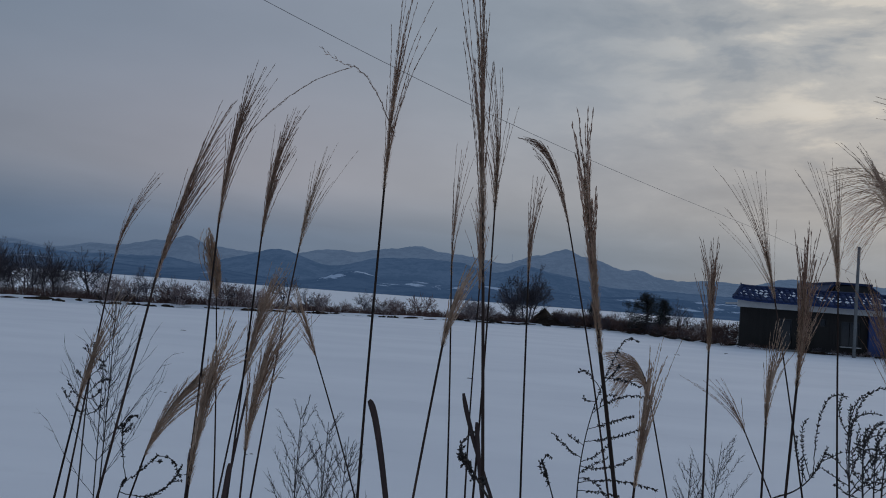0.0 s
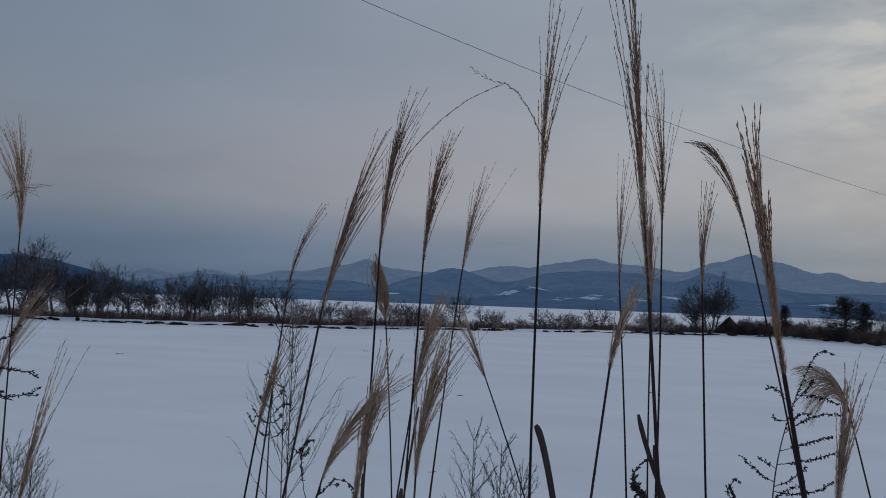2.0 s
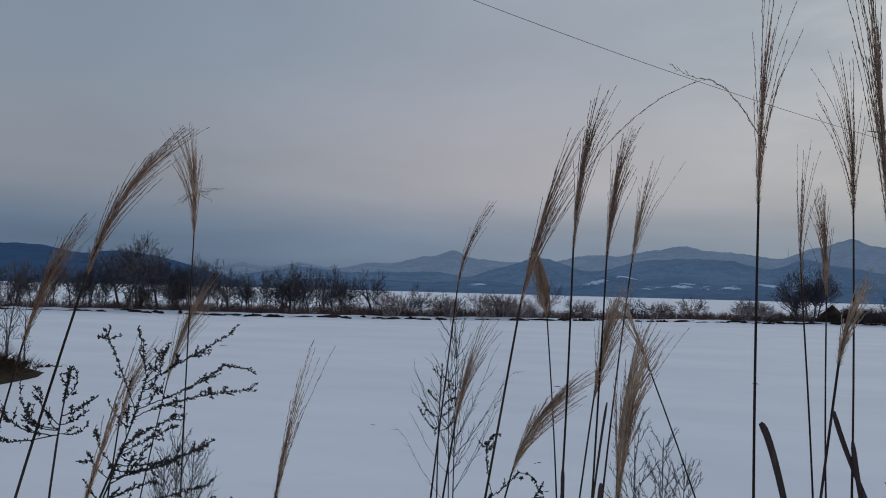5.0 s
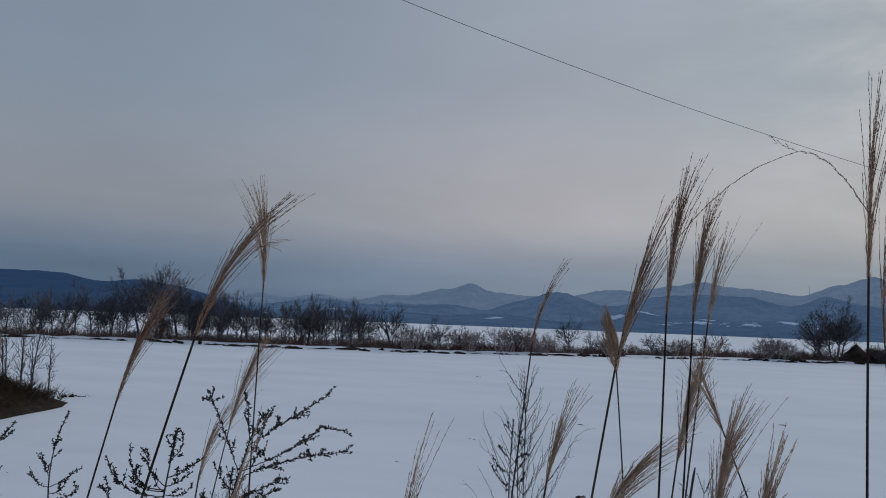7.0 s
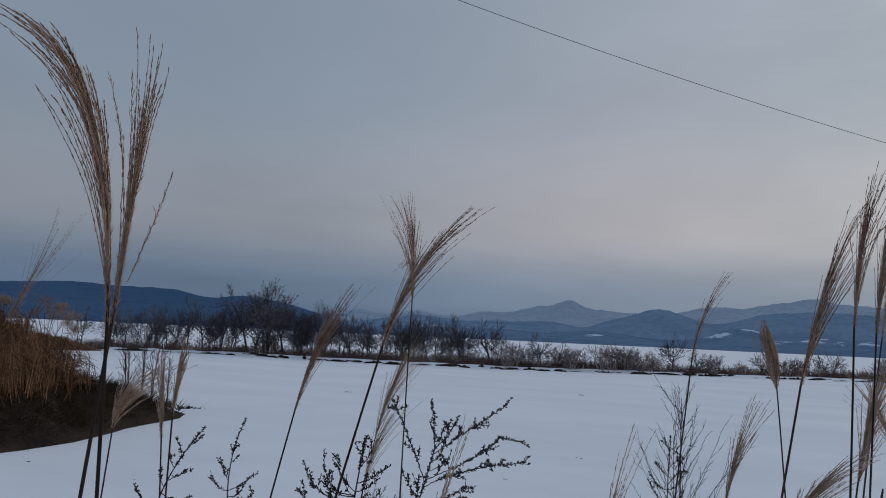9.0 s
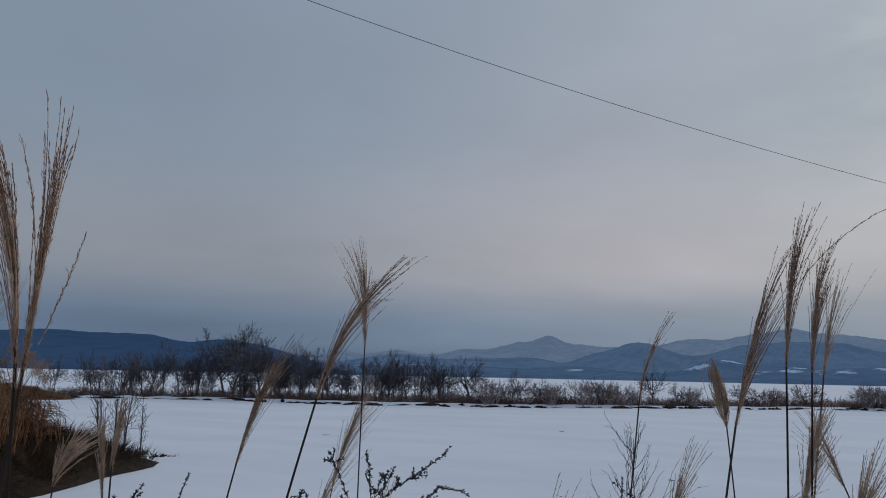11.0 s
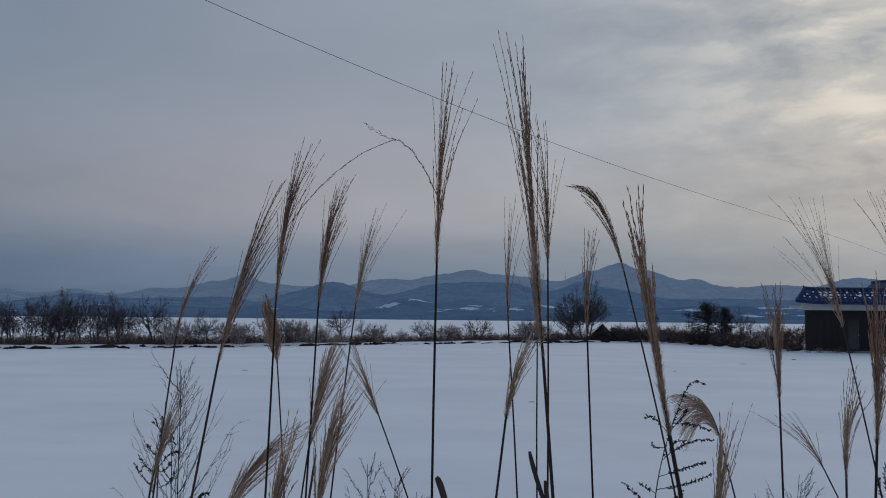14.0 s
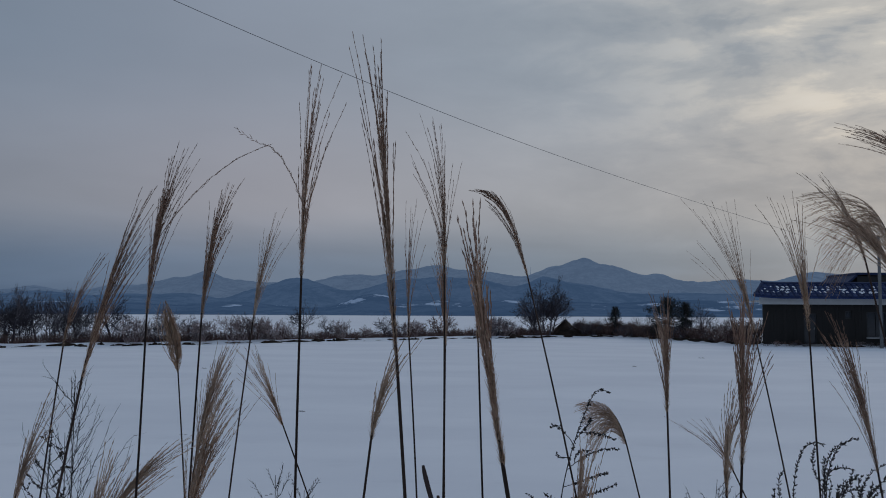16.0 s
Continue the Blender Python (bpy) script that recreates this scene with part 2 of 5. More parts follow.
WALL = material("dark_cladding", [(0.008, 0.0065, 0.006), (0.013, 0.0105, 0.0095), (0.021, 0.0165, 0.0145)], 1.0, 0.75, 0.35, 18, (1, 1, 0.2), distance=0.02, vary=0.2)
ROOF = material("blue_roof_tile", [(0.004, 0.015, 0.066), (0.007, 0.025, 0.10), (0.012, 0.038, 0.135)], 1.5, 0.7, 0.3, 12, vary=0.25, distance=0.02)
FRAME = material("dark_frame", [(0.014, 0.015, 0.018), (0.024, 0.025, 0.029), (0.04, 0.042, 0.047)], 2, 0.55, 0.1, 30)
FASCIA = material("pale_fascia", [(0.36, 0.36, 0.36), (0.47, 0.47, 0.47), (0.56, 0.56, 0.56)], 1.2, 0.7, 0.15, 20, distance=0.01)
CONCRETE = material("grey_concrete", [(0.14, 0.13, 0.12), (0.22, 0.21, 0.20), (0.31, 0.30, 0.29)], 1.5, 0.9, 0.4, 25, distance=0.02)
GLASS = material("dark_glass", [(0.012, 0.014, 0.018), (0.02, 0.023, 0.028)], 2, 0.08, 0.0, 10)
BLUE_SHEET = material("blue_sheet", [(0.012, 0.035, 0.14), (0.02, 0.055, 0.20)], 1.2, 0.5, 0.2, 10, distance=0.02)
STEEL = material("dull_steel", [(0.10, 0.105, 0.11), (0.16, 0.165, 0.17), (0.22, 0.225, 0.23)], 2, 0.5, 0.1, 30, vary=0.1)
CABLE = material("cable", [(0.085, 0.08, 0.085), (0.15, 0.14, 0.145)], 5, 0.6, 0.0, 30)
# the farther the range, the stronger its painted haze glow
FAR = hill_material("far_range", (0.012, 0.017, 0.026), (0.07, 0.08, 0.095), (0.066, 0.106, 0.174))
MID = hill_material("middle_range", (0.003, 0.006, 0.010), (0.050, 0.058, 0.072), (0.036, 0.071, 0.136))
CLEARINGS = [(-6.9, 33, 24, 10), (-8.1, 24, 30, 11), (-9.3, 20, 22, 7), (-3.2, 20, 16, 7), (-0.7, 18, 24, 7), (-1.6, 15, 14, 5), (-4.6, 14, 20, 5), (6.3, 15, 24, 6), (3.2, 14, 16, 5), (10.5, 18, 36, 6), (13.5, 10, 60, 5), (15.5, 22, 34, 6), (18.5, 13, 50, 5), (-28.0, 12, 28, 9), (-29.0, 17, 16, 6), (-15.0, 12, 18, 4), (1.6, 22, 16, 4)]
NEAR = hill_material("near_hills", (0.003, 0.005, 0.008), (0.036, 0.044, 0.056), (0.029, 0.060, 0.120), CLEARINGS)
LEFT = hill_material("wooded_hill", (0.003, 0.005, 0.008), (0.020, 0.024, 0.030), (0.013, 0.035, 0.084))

# ---- mesh helpers ----


def mesh_object(name, verts, faces, mat, parent=None, label="", smooth=False):
    me = bpy.data.meshes.new(name)
    me.from_pydata(verts, [], faces)
    me.materials.append(mat)
    if smooth:
        me.polygons.foreach_set("use_smooth", [True] * len(me.polygons))
    me.update()
    ob = new(name, me)
    if parent is not None:
        ob.parent = parent
    if label:
        tagged(ob, label)
    return ob


def part(name, bm, mat, parent=None, label="", smooth=False):
    me = bpy.data.meshes.new(name)
    bm.to_mesh(me)
    bm.free()
    me.materials.append(mat)
    if smooth:
        me.polygons.foreach_set("use_smooth", [True] * len(me.polygons))
    ob = new(name, me)
    if parent is not None:
        ob.parent = parent
    if label:
        tagged(ob, label)
    return ob


class Mesh:
    """Collects vertices and faces of one mesh."""

    def __init__(self):
        self.v, self.f = [], []

    def tube(self, pts, radii, sides=3, cap=True):
        n0 = len(self.v)
        count = len(pts)
        for i, p in enumerate(pts):
            a, b = pts[max(0, i - 1)], pts[min(count - 1, i + 1)]
            t = (b - a)
            if t.length < 1e-9:
                t = Vector((0, 0, 1))
            t.normalize()
            ref = Vector((1, 0, 0)) if abs(t.x) < 0.8 else Vector((0, 1, 0))
            u = t.cross(ref).normalized()
            w = t.cross(u)
            r = radii[i] if hasattr(radii, "__len__") else radii
            for k in range(sides):
                ang = 2 * math.pi * k / sides
                self.v.append(p + u * (r * math.cos(ang)) + w * (r * math.sin(ang)))
        for i in range(count - 1):
            for k in range(sides):
                a, b = n0 + i * sides + k, n0 + i * sides + (k + 1) % sides
                self.f.append((a, b, b + sides, a + sides))
        if cap and sides > 2:
            self.f.append(tuple(n0 + k for k in reversed(range(sides))))
            self.f.append(tuple(n0 + (count - 1) * sides + k for k in range(sides)))

    def spike(self, p, q, r):
        """A slim three-sided needle from p to q."""
        t = q - p
        ref = Vector((1, 0, 0)) if abs(t.x) < 0.7 * t.length else Vector((0, 1, 0))
        u = t.cross(ref).normalized() * r
        w = t.normalized().cross(u)
        n0 = len(self.v)
        self.v += [p + u, p - u * 0.5 + w * 0.87, p - u * 0.5 - w * 0.87, q]
        self.f += [(n0, n0 + 1, n0 + 3), (n0 + 1, n0 + 2, n0 + 3), (n0 + 2, n0, n0 + 3)]

    def bud(self, p, q, r):
        """A small spindle from p to q."""
        t = q - p
        ref = Vector((1, 0, 0)) if abs(t.x) < 0.7 * t.length else Vector((0, 1, 0))
        u = t.cross(ref).normalized() * r
        w = t.normalized().cross(u)
        m = p + t * 0.45
        n0 = len(self.v)
        self.v += [p, m + u, m - u * 0.5 + w * 0.87, m - u * 0.5 - w * 0.87, q]
        for a, b in ((1, 2), (2, 3), (3, 1)):
            self.f += [(n0, n0 + b, n0 + a), (n0 + a, n0 + b, n0 + 4)]

    def box(self, x0, y0, z0, x1, y1, z1):
        n0 = len(self.v)
        self.v += [Vector(c) for c in ((x0, y0, z0), (x1, y0, z0), (x1, y1, z0), (x0, y1, z0), (x0, y0, z1), (x1, y0, z1), (x1, y1, z1), (x0, y1, z1))]
        for f in ((3, 2, 1, 0), (4, 5, 6, 7), (0, 1, 5, 4), (1, 2, 6, 5), (2, 3, 7, 6), (3, 0, 4, 7)):
            self.f.append(tuple(n0 + k for k in f))

    def done(self, name, mat, parent=None, label="", smooth=False):
        return mesh_object(name, [tuple(v) for v in self.v], self.f, mat, parent, label, smooth)


def bezier(a, b, c, n):
    return [a * (1 - t) ** 2 + b * (2 * t * (1 - t)) + c * t * t for t in (i / n for i in range(n + 1))]


def spread(rng, r):
    return Vector((rng.uniform(-r, r), rng.uniform(-r, r), rng.uniform(-r, r)))


def empty(name, place, label, category, group="", kind=""):
    ob = new(name)
    ob.location = place
    ob.empty_display_size = 0.2
    return tagged(ob, label, category, group, kind)


# ---- ground ----
EDGE = [(-140, -34), (-60, 15), (-46, 26.5), (-36, 38), (-25, 41.3), (-16, 47), (-8, 54), (-3, 59), (4, 65.5), (10, 67.5), (13.5, 62), (15.6, 54), (16.6, 50.5), (34, 50.2), (150, 56)]


def edge_y(x):
    for (x0, y0), (x1, y1) in zip(EDGE, EDGE[1:]):
        if x <= x1:
            return y0 + (y1 - y0) * (x - x0) / (x1 - x0)
    return EDGE[-1][1]


def ground_z(x, y):
    over = y - edge_y(max(-139, min(149, x)))
    z = 0.05 * noise.noise((x * 0.13, y * 0.13, 0.0)) + 0.018 * noise.noise((x * 0.9, y * 0.9, 3.0))
    if over > 0:
        z += 0.19 * math.exp(-((over - 1.0) / 0.75) ** 2) - 1.5 * min(1.0, max(0.0, (over - 3) / 14)) ** 1.2 * max(0.0, min(1.0, (15.5 - x) / 5 + max(0.0, (over - 22) / 12)))
    # foot of the road bank on which the grasses grow
    if y < 4 and abs(x) < 14:
        z += 0.10 * max(0.0, min(1.0, (3.2 - y) / 2.2))
    return z


def build_ground():
    xs = [0.0]
    while xs[-1] < 4700:
        xs.append(xs[-1] + max(0.6, xs[-1] * 0.035))
    xs = [-v for v in reversed(xs[1:])] + xs
    ys = [-2.0]
    while ys[-1] < 90:
        ys.append(ys[-1] + 0.75)
    while ys[-1] < 4700:
        ys.append(ys[-1] + max(1.0, (ys[-1] - 70) * 0.06))
    back = [-2.0]
    while back[-1] > -4700:
        back.append(back[-1] - max(2.0, -back[-1] * 0.25))
    ys = list(reversed(back[1:])) + ys
    verts = [(x, y, ground_z(x, y)) for y in ys for x in xs]
    w = len(xs)
    faces = [(j * w + i, j * w + i + 1, (j + 1) * w + i + 1, (j + 1) * w + i) for j in range(len(ys) - 1) for i in range(w - 1)]
    ob = mesh_object("ground", verts, faces, SNOW, smooth=True)
    return tagged(ob, "wide flat field and frozen water under wind-crusted snow", "ground", kind="structure")


build_ground()

# ---- hills in the distance ----


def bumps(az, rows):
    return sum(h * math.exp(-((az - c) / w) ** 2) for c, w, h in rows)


def range_of_hills(name, mat, radius, depth, az0, az1, profile, rough, label, base=-3.0, step=0.15):
    rings = 15
    cols = int((az1 - az0) / step)
    verts, faces = [], []
    for i in range(cols + 1):
        az = az0 + (az1 - az0) * i / cols
        crest = max(0.0, profile(az))
        for j in range(rings + 1):
            t = j / rings
            r = radius - depth + depth * 1.3 * t
            s = math.sin(min(1.0, t * 1.3) * math.pi / 2) ** 1.2 if t < 0.77 else math.cos((t - 0.77) / 0.23 * 1.2)
            x, y = r * math.sin(radians(az)), r * math.cos(radians(az))
            h = math.tan(radians(crest)) * radius
            fold = noise.fractal((x * 0.0035, y * 0.0035, 7.0), 0.9, 2.1, 5)
            lump = noise.fractal((x * 0.02, y * 0.02, 1.0), 0.9, 2.0, 3)
            z = base + s * (h + 1.7) + rough * h * (fold * 0.10 * math.sin(math.pi * min(1, t * 1.1)) + lump * 0.016 * s)
            verts.append((x, y, z))
    k = rings + 1
    for i in range(cols):
        for j in range(rings):
            a = i * k + j
            faces.append((a, a + 1, a + k + 1, a + k))
    return tagged(mesh_object(name, verts, faces, mat, smooth=True), label, "hills", kind="structure")


def step_up(v, a, b):
    k = max(0.0, min(1.0, (v - a) / (b - a)))
    return k * k * (3 - 2 * k)


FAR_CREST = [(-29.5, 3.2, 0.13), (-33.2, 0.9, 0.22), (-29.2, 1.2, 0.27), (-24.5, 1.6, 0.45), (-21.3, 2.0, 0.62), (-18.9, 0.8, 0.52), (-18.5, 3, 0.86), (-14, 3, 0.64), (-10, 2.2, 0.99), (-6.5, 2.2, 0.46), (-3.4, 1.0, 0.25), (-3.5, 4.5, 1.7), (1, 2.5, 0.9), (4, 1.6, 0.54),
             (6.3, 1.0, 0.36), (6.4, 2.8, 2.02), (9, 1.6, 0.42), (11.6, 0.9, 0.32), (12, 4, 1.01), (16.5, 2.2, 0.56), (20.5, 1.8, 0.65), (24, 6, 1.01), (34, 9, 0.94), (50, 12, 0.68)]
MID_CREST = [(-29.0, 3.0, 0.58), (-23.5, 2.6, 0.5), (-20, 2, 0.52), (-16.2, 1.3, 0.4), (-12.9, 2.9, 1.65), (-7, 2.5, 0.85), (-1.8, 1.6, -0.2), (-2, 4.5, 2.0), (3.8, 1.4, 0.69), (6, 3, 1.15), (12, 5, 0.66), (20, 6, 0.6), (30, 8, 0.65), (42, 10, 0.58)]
NEAR_CREST = [(-8.0, 2.0, 0.95), (-4.0, 2.6, 0.55), (1.0, 2.8, 0.50), (5.5, 3, 0.45), (12, 4, 0.55), (20, 5, 0.7), (-17, 3, 0.35), (-24, 3, 0.3), (-28.5, 2, 0.35)]
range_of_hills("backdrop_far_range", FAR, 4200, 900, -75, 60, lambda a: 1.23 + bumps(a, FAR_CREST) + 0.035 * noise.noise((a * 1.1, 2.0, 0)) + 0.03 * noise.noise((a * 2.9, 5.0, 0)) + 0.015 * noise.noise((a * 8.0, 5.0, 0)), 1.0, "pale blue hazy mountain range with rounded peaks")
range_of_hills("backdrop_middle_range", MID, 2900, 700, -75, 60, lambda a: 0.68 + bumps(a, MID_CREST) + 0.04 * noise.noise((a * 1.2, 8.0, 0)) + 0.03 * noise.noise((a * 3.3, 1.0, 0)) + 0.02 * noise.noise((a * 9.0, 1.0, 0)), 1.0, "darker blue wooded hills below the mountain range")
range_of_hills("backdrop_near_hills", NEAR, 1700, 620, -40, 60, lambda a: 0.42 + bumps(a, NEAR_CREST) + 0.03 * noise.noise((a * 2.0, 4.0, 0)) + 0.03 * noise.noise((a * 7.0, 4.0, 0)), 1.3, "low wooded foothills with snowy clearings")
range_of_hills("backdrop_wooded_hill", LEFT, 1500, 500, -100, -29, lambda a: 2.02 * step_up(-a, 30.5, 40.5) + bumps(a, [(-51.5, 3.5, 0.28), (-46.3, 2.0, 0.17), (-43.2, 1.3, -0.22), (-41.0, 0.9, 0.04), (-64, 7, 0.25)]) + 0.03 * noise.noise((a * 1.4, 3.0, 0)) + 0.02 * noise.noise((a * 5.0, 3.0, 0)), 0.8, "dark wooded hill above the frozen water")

# ---- field edge: broken soil with snow caps, brush and trees ----


def soil_lip():
    rng = random.Random(5)
    m = Mesh()
    x = -62.0
    while x < 27.0:
        if rng.random() < 0.88:
            ln = rng.uniform(0.3, 1.7)
            y = edge_y(x) + rng.uniform(-0.35, 0.55)
            y2 = edge_y(x + ln) + rng.uniform(-0.35, 0.55)
            z = max(0.0, ground_z(x, y))
            n = 6
            h = rng.uniform(0.04, 0.14)
            a, b = Vector((x, y, z)), Vector((x + ln, y2, z))
            pts = [a.lerp(b, i / n) + Vector((0, rng.uniform(-0.06, 0.06), rng.uniform(-0.03, 0.03))) for i in range(n + 1)]
            m.tube(pts, [h * (0.35 + math.sin(math.pi * (i + 0.4) / (n + 0.8))) * rng.uniform(0.7, 1.1) for i in range(n + 1)], 6)
            x += ln * rng.uniform(0.5, 1.0)
        x += rng.uniform(0.0, 0.45)
    ob = m.done("soil_lip", SOIL, smooth=True)
    tagged(ob, "dark broken clods of soil along the snowy field edge", "soil", kind="stuff")


soil_lip()


def brush_belt():
    """Thin dead stalks and brambles behind the field edge."""
    rng = random.Random(11)
    m = Mesh()
    for i in range(34000):
        x = rng.uniform(-70, 17)
        y = edge_y(x) + 1.3 + abs(rng.gauss(0, 1.5))
        thick = 0.6 + (0.45 if x > 8.5 else 0.0) + 0.5 * noise.noise((x * 0.22, 4.0, 0.0)) + 0.25 * noise.noise((x * 0.9, 1.0, 0.0))
        if rng.random() > thick * 1.3 - 0.05:
            continue
        z = ground_z(x, y) - 0.03
        h = rng.uniform(0.2, 0.7) * (0.5 + 0.75 * max(0.0, thick))
        top = Vector((x + rng.gauss(0, 0.16), y + rng.gauss(0, 0.12), z + h))
        base = Vector((x, y, z))
        mid = base.lerp(top, 0.5) + Vector((rng.gauss(0, 0.04), 0, 0))
        m.tube([base, mid, top], [0.011, 0.008, 0.003], 3, cap=False)
        if rng.random() < 0.8:
            m.spike(mid, mid + Vector((rng.gauss(0, 0.16), rng.gauss(0, 0.1), rng.uniform(0.08, 0.3))), 0.006)
            m.spike(mid.lerp(top, 0.5), top + Vector((rng.gauss(0, 0.16), 0, rng.uniform(-0.05, 0.1))), 0.005)
    ob = m.done("brush_belt", BRUSH)
    tagged(ob, "reddish brown leafless brambles and dead stalks along the field", "brush", kind="stuff")


brush_belt()


def grow(m, rng, p, way, length, radius, level, levels, split, wild, fine, upward=0.12, floor=0.0):
    """Adds one limb and, from it, the limbs above it."""
    n = 4 if level < 2 else 2
    pts, radii = [p], [radius]
    d = way.copy()
    for i in range(n):
        d = (d + spread(rng, wild) + Vector((0, 0, upward))).normalized()
        pts.append(pts[-1] + d * (length / n))
        radii.append(max(floor * 1.3, radius * (1 - 0.6 * (i + 1) / n)))
    m.tube(pts, radii, 5 if level == 0 else 3, cap=False)
    if level >= levels:
        for i in range(fine):
            q = pts[rng.randint(1, n)]
            w = (d + spread(rng, 0.75)).normalized()
            m.spike(q, q + w * length * rng.uniform(0.22, 0.5), max(radius * 0.4, floor))
        return
    kids = split + (1 if rng.random() < 0.5 else 0)
    for i in range(kids):
        k = rng.uniform(0.35, 1.0) if level else rng.uniform(0.25, 1.0)
        j = min(n - 1, int(k * n))
        q = pts[j].lerp(pts[j + 1], k * n - j)
        side = spread(rng, 1.0).normalized()
        w = (d * rng.uniform(0.55, 1.0) + side * rng.uniform(0.5, 0.9)).normalized()
        grow(m, rng, q, w, length * rng.uniform(0.5, 0.78), radii[j] * rng.uniform(0.5, 0.7), level + 1, levels, split, wild, fine, upward, floor)
    grow(m, rng, pts[-1], d, length * 0.62, radii[-1], level + 1, levels, split, wild, fine, upward, floor)


def bare_tree(seed, height, stems, label, clear=0.26):
    """A tree with a broad, rounded, finely twigged crown over bare stems."""
    rng = random.Random(seed)
    root = empty("bare_tree", (0, 0, -50), label, "tree", "trees along the field edge")
    trunk, crown = Mesh(), Mesh()
    for s in range(stems):
        base = Vector((rng.uniform(-0.35, 0.35) * (stems > 1), rng.uniform(-0.2, 0.2) * (stems > 1), -0.1))
        way = Vector((rng.uniform(-0.25, 0.25), rng.uniform(-0.15, 0.15), 1)).normalized()
        r = height * 0.015 * (1.0 if stems == 1 else 0.72)
        hgt = height * rng.uniform(0.42, 0.52)
        pts = [base]
        d = way
        for i in range(5):
            d = (d + spread(rng, 0.14) + Vector((0, 0, 0.08))).normalized()
            pts.append(pts[-1] + d * hgt / 5)
        trunk.tube(pts, [r * (1.25 - 0.14 * i) for i in range(6)], 7)
        for i in range(13 if stems == 1 else 8):
            k = clear + (1 - clear) * rng.random() ** 0.8
            j = min(4, int(k * 5))
            q = pts[j].lerp(pts[j + 1], k * 5 - j)
            ang = rng.uniform(0, 6.28)
            w = Vector((math.cos(ang), math.sin(ang), rng.uniform(0.35, 1.0))).normalized()
            grow(crown, rng, q, w, height * rng.uniform(0.17, 0.27), r * 0.5, 1, 3, 3, 0.30, 14, 0.10, 0.0056)
        grow(crown, rng, pts[-1], d, height * 0.24, r * 0.55, 1, 4, 2, 0.28, 12, 0.10, 0.0056)
    trunk.done("trunk", BARK, root)
    crown.done("crown", BARK, root)
    return root


def bare_shrub(seed, height, label):
    """A low rounded shrub: stems from one foot that fork into a dense haze of twigs."""
    rng = random.Random(seed)
    root = empty("bare_shrub", (0, 0, -50), label, "shrub", "shrubs along the field edge")
    stems, twigs = Mesh(), Mesh()
    for s in range(15):
        ang = rng.uniform(0, 6.28)
        tilt = rng.random() ** 0.7
        way = Vector((math.cos(ang) * tilt * 1.25, math.sin(ang) * tilt * 0.9, 1)).normalized()
        p = Vector((rng.uniform(-0.3, 0.3), rng.uniform(-0.2, 0.2), -0.1))
        q = p + way * height * rng.uniform(0.22, 0.34)
        stems.tube([p, p.lerp(q, 0.5) + spread(rng, 0.03), q], [0.022, 0.017, 0.012], 4)
        grow(twigs, rng, q, way, height * rng.uniform(0.24, 0.36), 0.011, 1, 3, 2, 0.36, 11, 0.03, 0.0052)
    bark = (BRUSH, BARK, HAZEL)[seed % 3]
    stems.done("stem", bark, root)
    twigs.done("crown", bark, root)
    return root


def settle(ob, x, y, turn, size, tall=1.0):
    ob.matrix_basis = Matrix.Translation((x, y, ground_z(x, y))) @ Matrix.Rotation(turn, 4, "Z") @ Matrix.Diagonal((size, size, size * tall, 1))


TREES = [bare_tree(20 + i, 4.6, 1 + (i % 3 == 1), "dark leafless tree with a fine twiggy crown", 0.2 + 0.05 * i) for i in range(7)]
SHRUBS = [bare_shrub(40 + i, 1.7, "reddish brown leafless shrub at the snowy field edge") for i in range(6)]


def plant(sources, used, x, over, height, model, rng, tall=1.0, wide=1.0):
    src = sources[rng.randrange(len(sources))]
    y = edge_y(x) + over
    k = height / model
    if src.name not in used:
        used.add(src.name)
        settle(src, x, y, rng.uniform(0, 6.28), k, tall)
        src.scale = (k * wide, k * wide, k * tall)
        return src
    m = Matrix.Translation((x, y, ground_z(x, y))) @ Matrix.Rotation(rng.uniform(0, 6.28), 4, "Z")
    ob = copy_thing(src, m)
    ob.scale = (k * wide, k * wide, k * tall)
    return ob


# trees of the grove and the single ones beyond it: place along the edge, height, breadth
GROVE = [(-41.6, 2.2, 1.0), (-40.6, 2.0, 1.1), (-39.8, 2.4, 1.0), (-39.1, 2.7, 1.0), (-38.0, 3.4, 0.9), (-37.1, 3.1, 1.0), (-36.2, 3.0, 0.9), (-35.3, 4.1, 1.15), (-34.6, 4.3, 1.1), (-34.0, 4.6, 1.3), (-33.4, 4.3, 1.2), (-32.7, 4.0, 1.1), (-32.1, 3.6, 1.0), (-31.0, 2.96, 1.0), (-29.8, 3.31, 0.9), (-28.8, 3.04, 0.9), (-27.6, 2.52, 0.9),
         (-26.5, 2.52, 1.1), (-25.8, 2.78, 1.1), (-25.0, 3.04, 1.2), (-24.3, 2.87, 1.1), (-23.4, 2.52, 1.1), (-22.5, 2.09, 1.1), (-20.9, 2.78, 1.35), (-18.2, 2.26, 1.1), (-17.3, 1.65, 1.0), (-11.4, 2.44, 1.25), (-10.3, 1.65, 1.2), (-6.8, 1.74, 1.3), (0.8, 1.7, 1.3), (3.6, 3.2, 1.1), (3.9, 3.7, 1.1), (4.4, 3.9, 1.2), (4.8, 4.3, 1.2), (5.3, 4.0, 1.0), (5.5, 3.4, 1.1), (10.4, 2.2, 0.7), (15.0, 2.7, 0.9)]


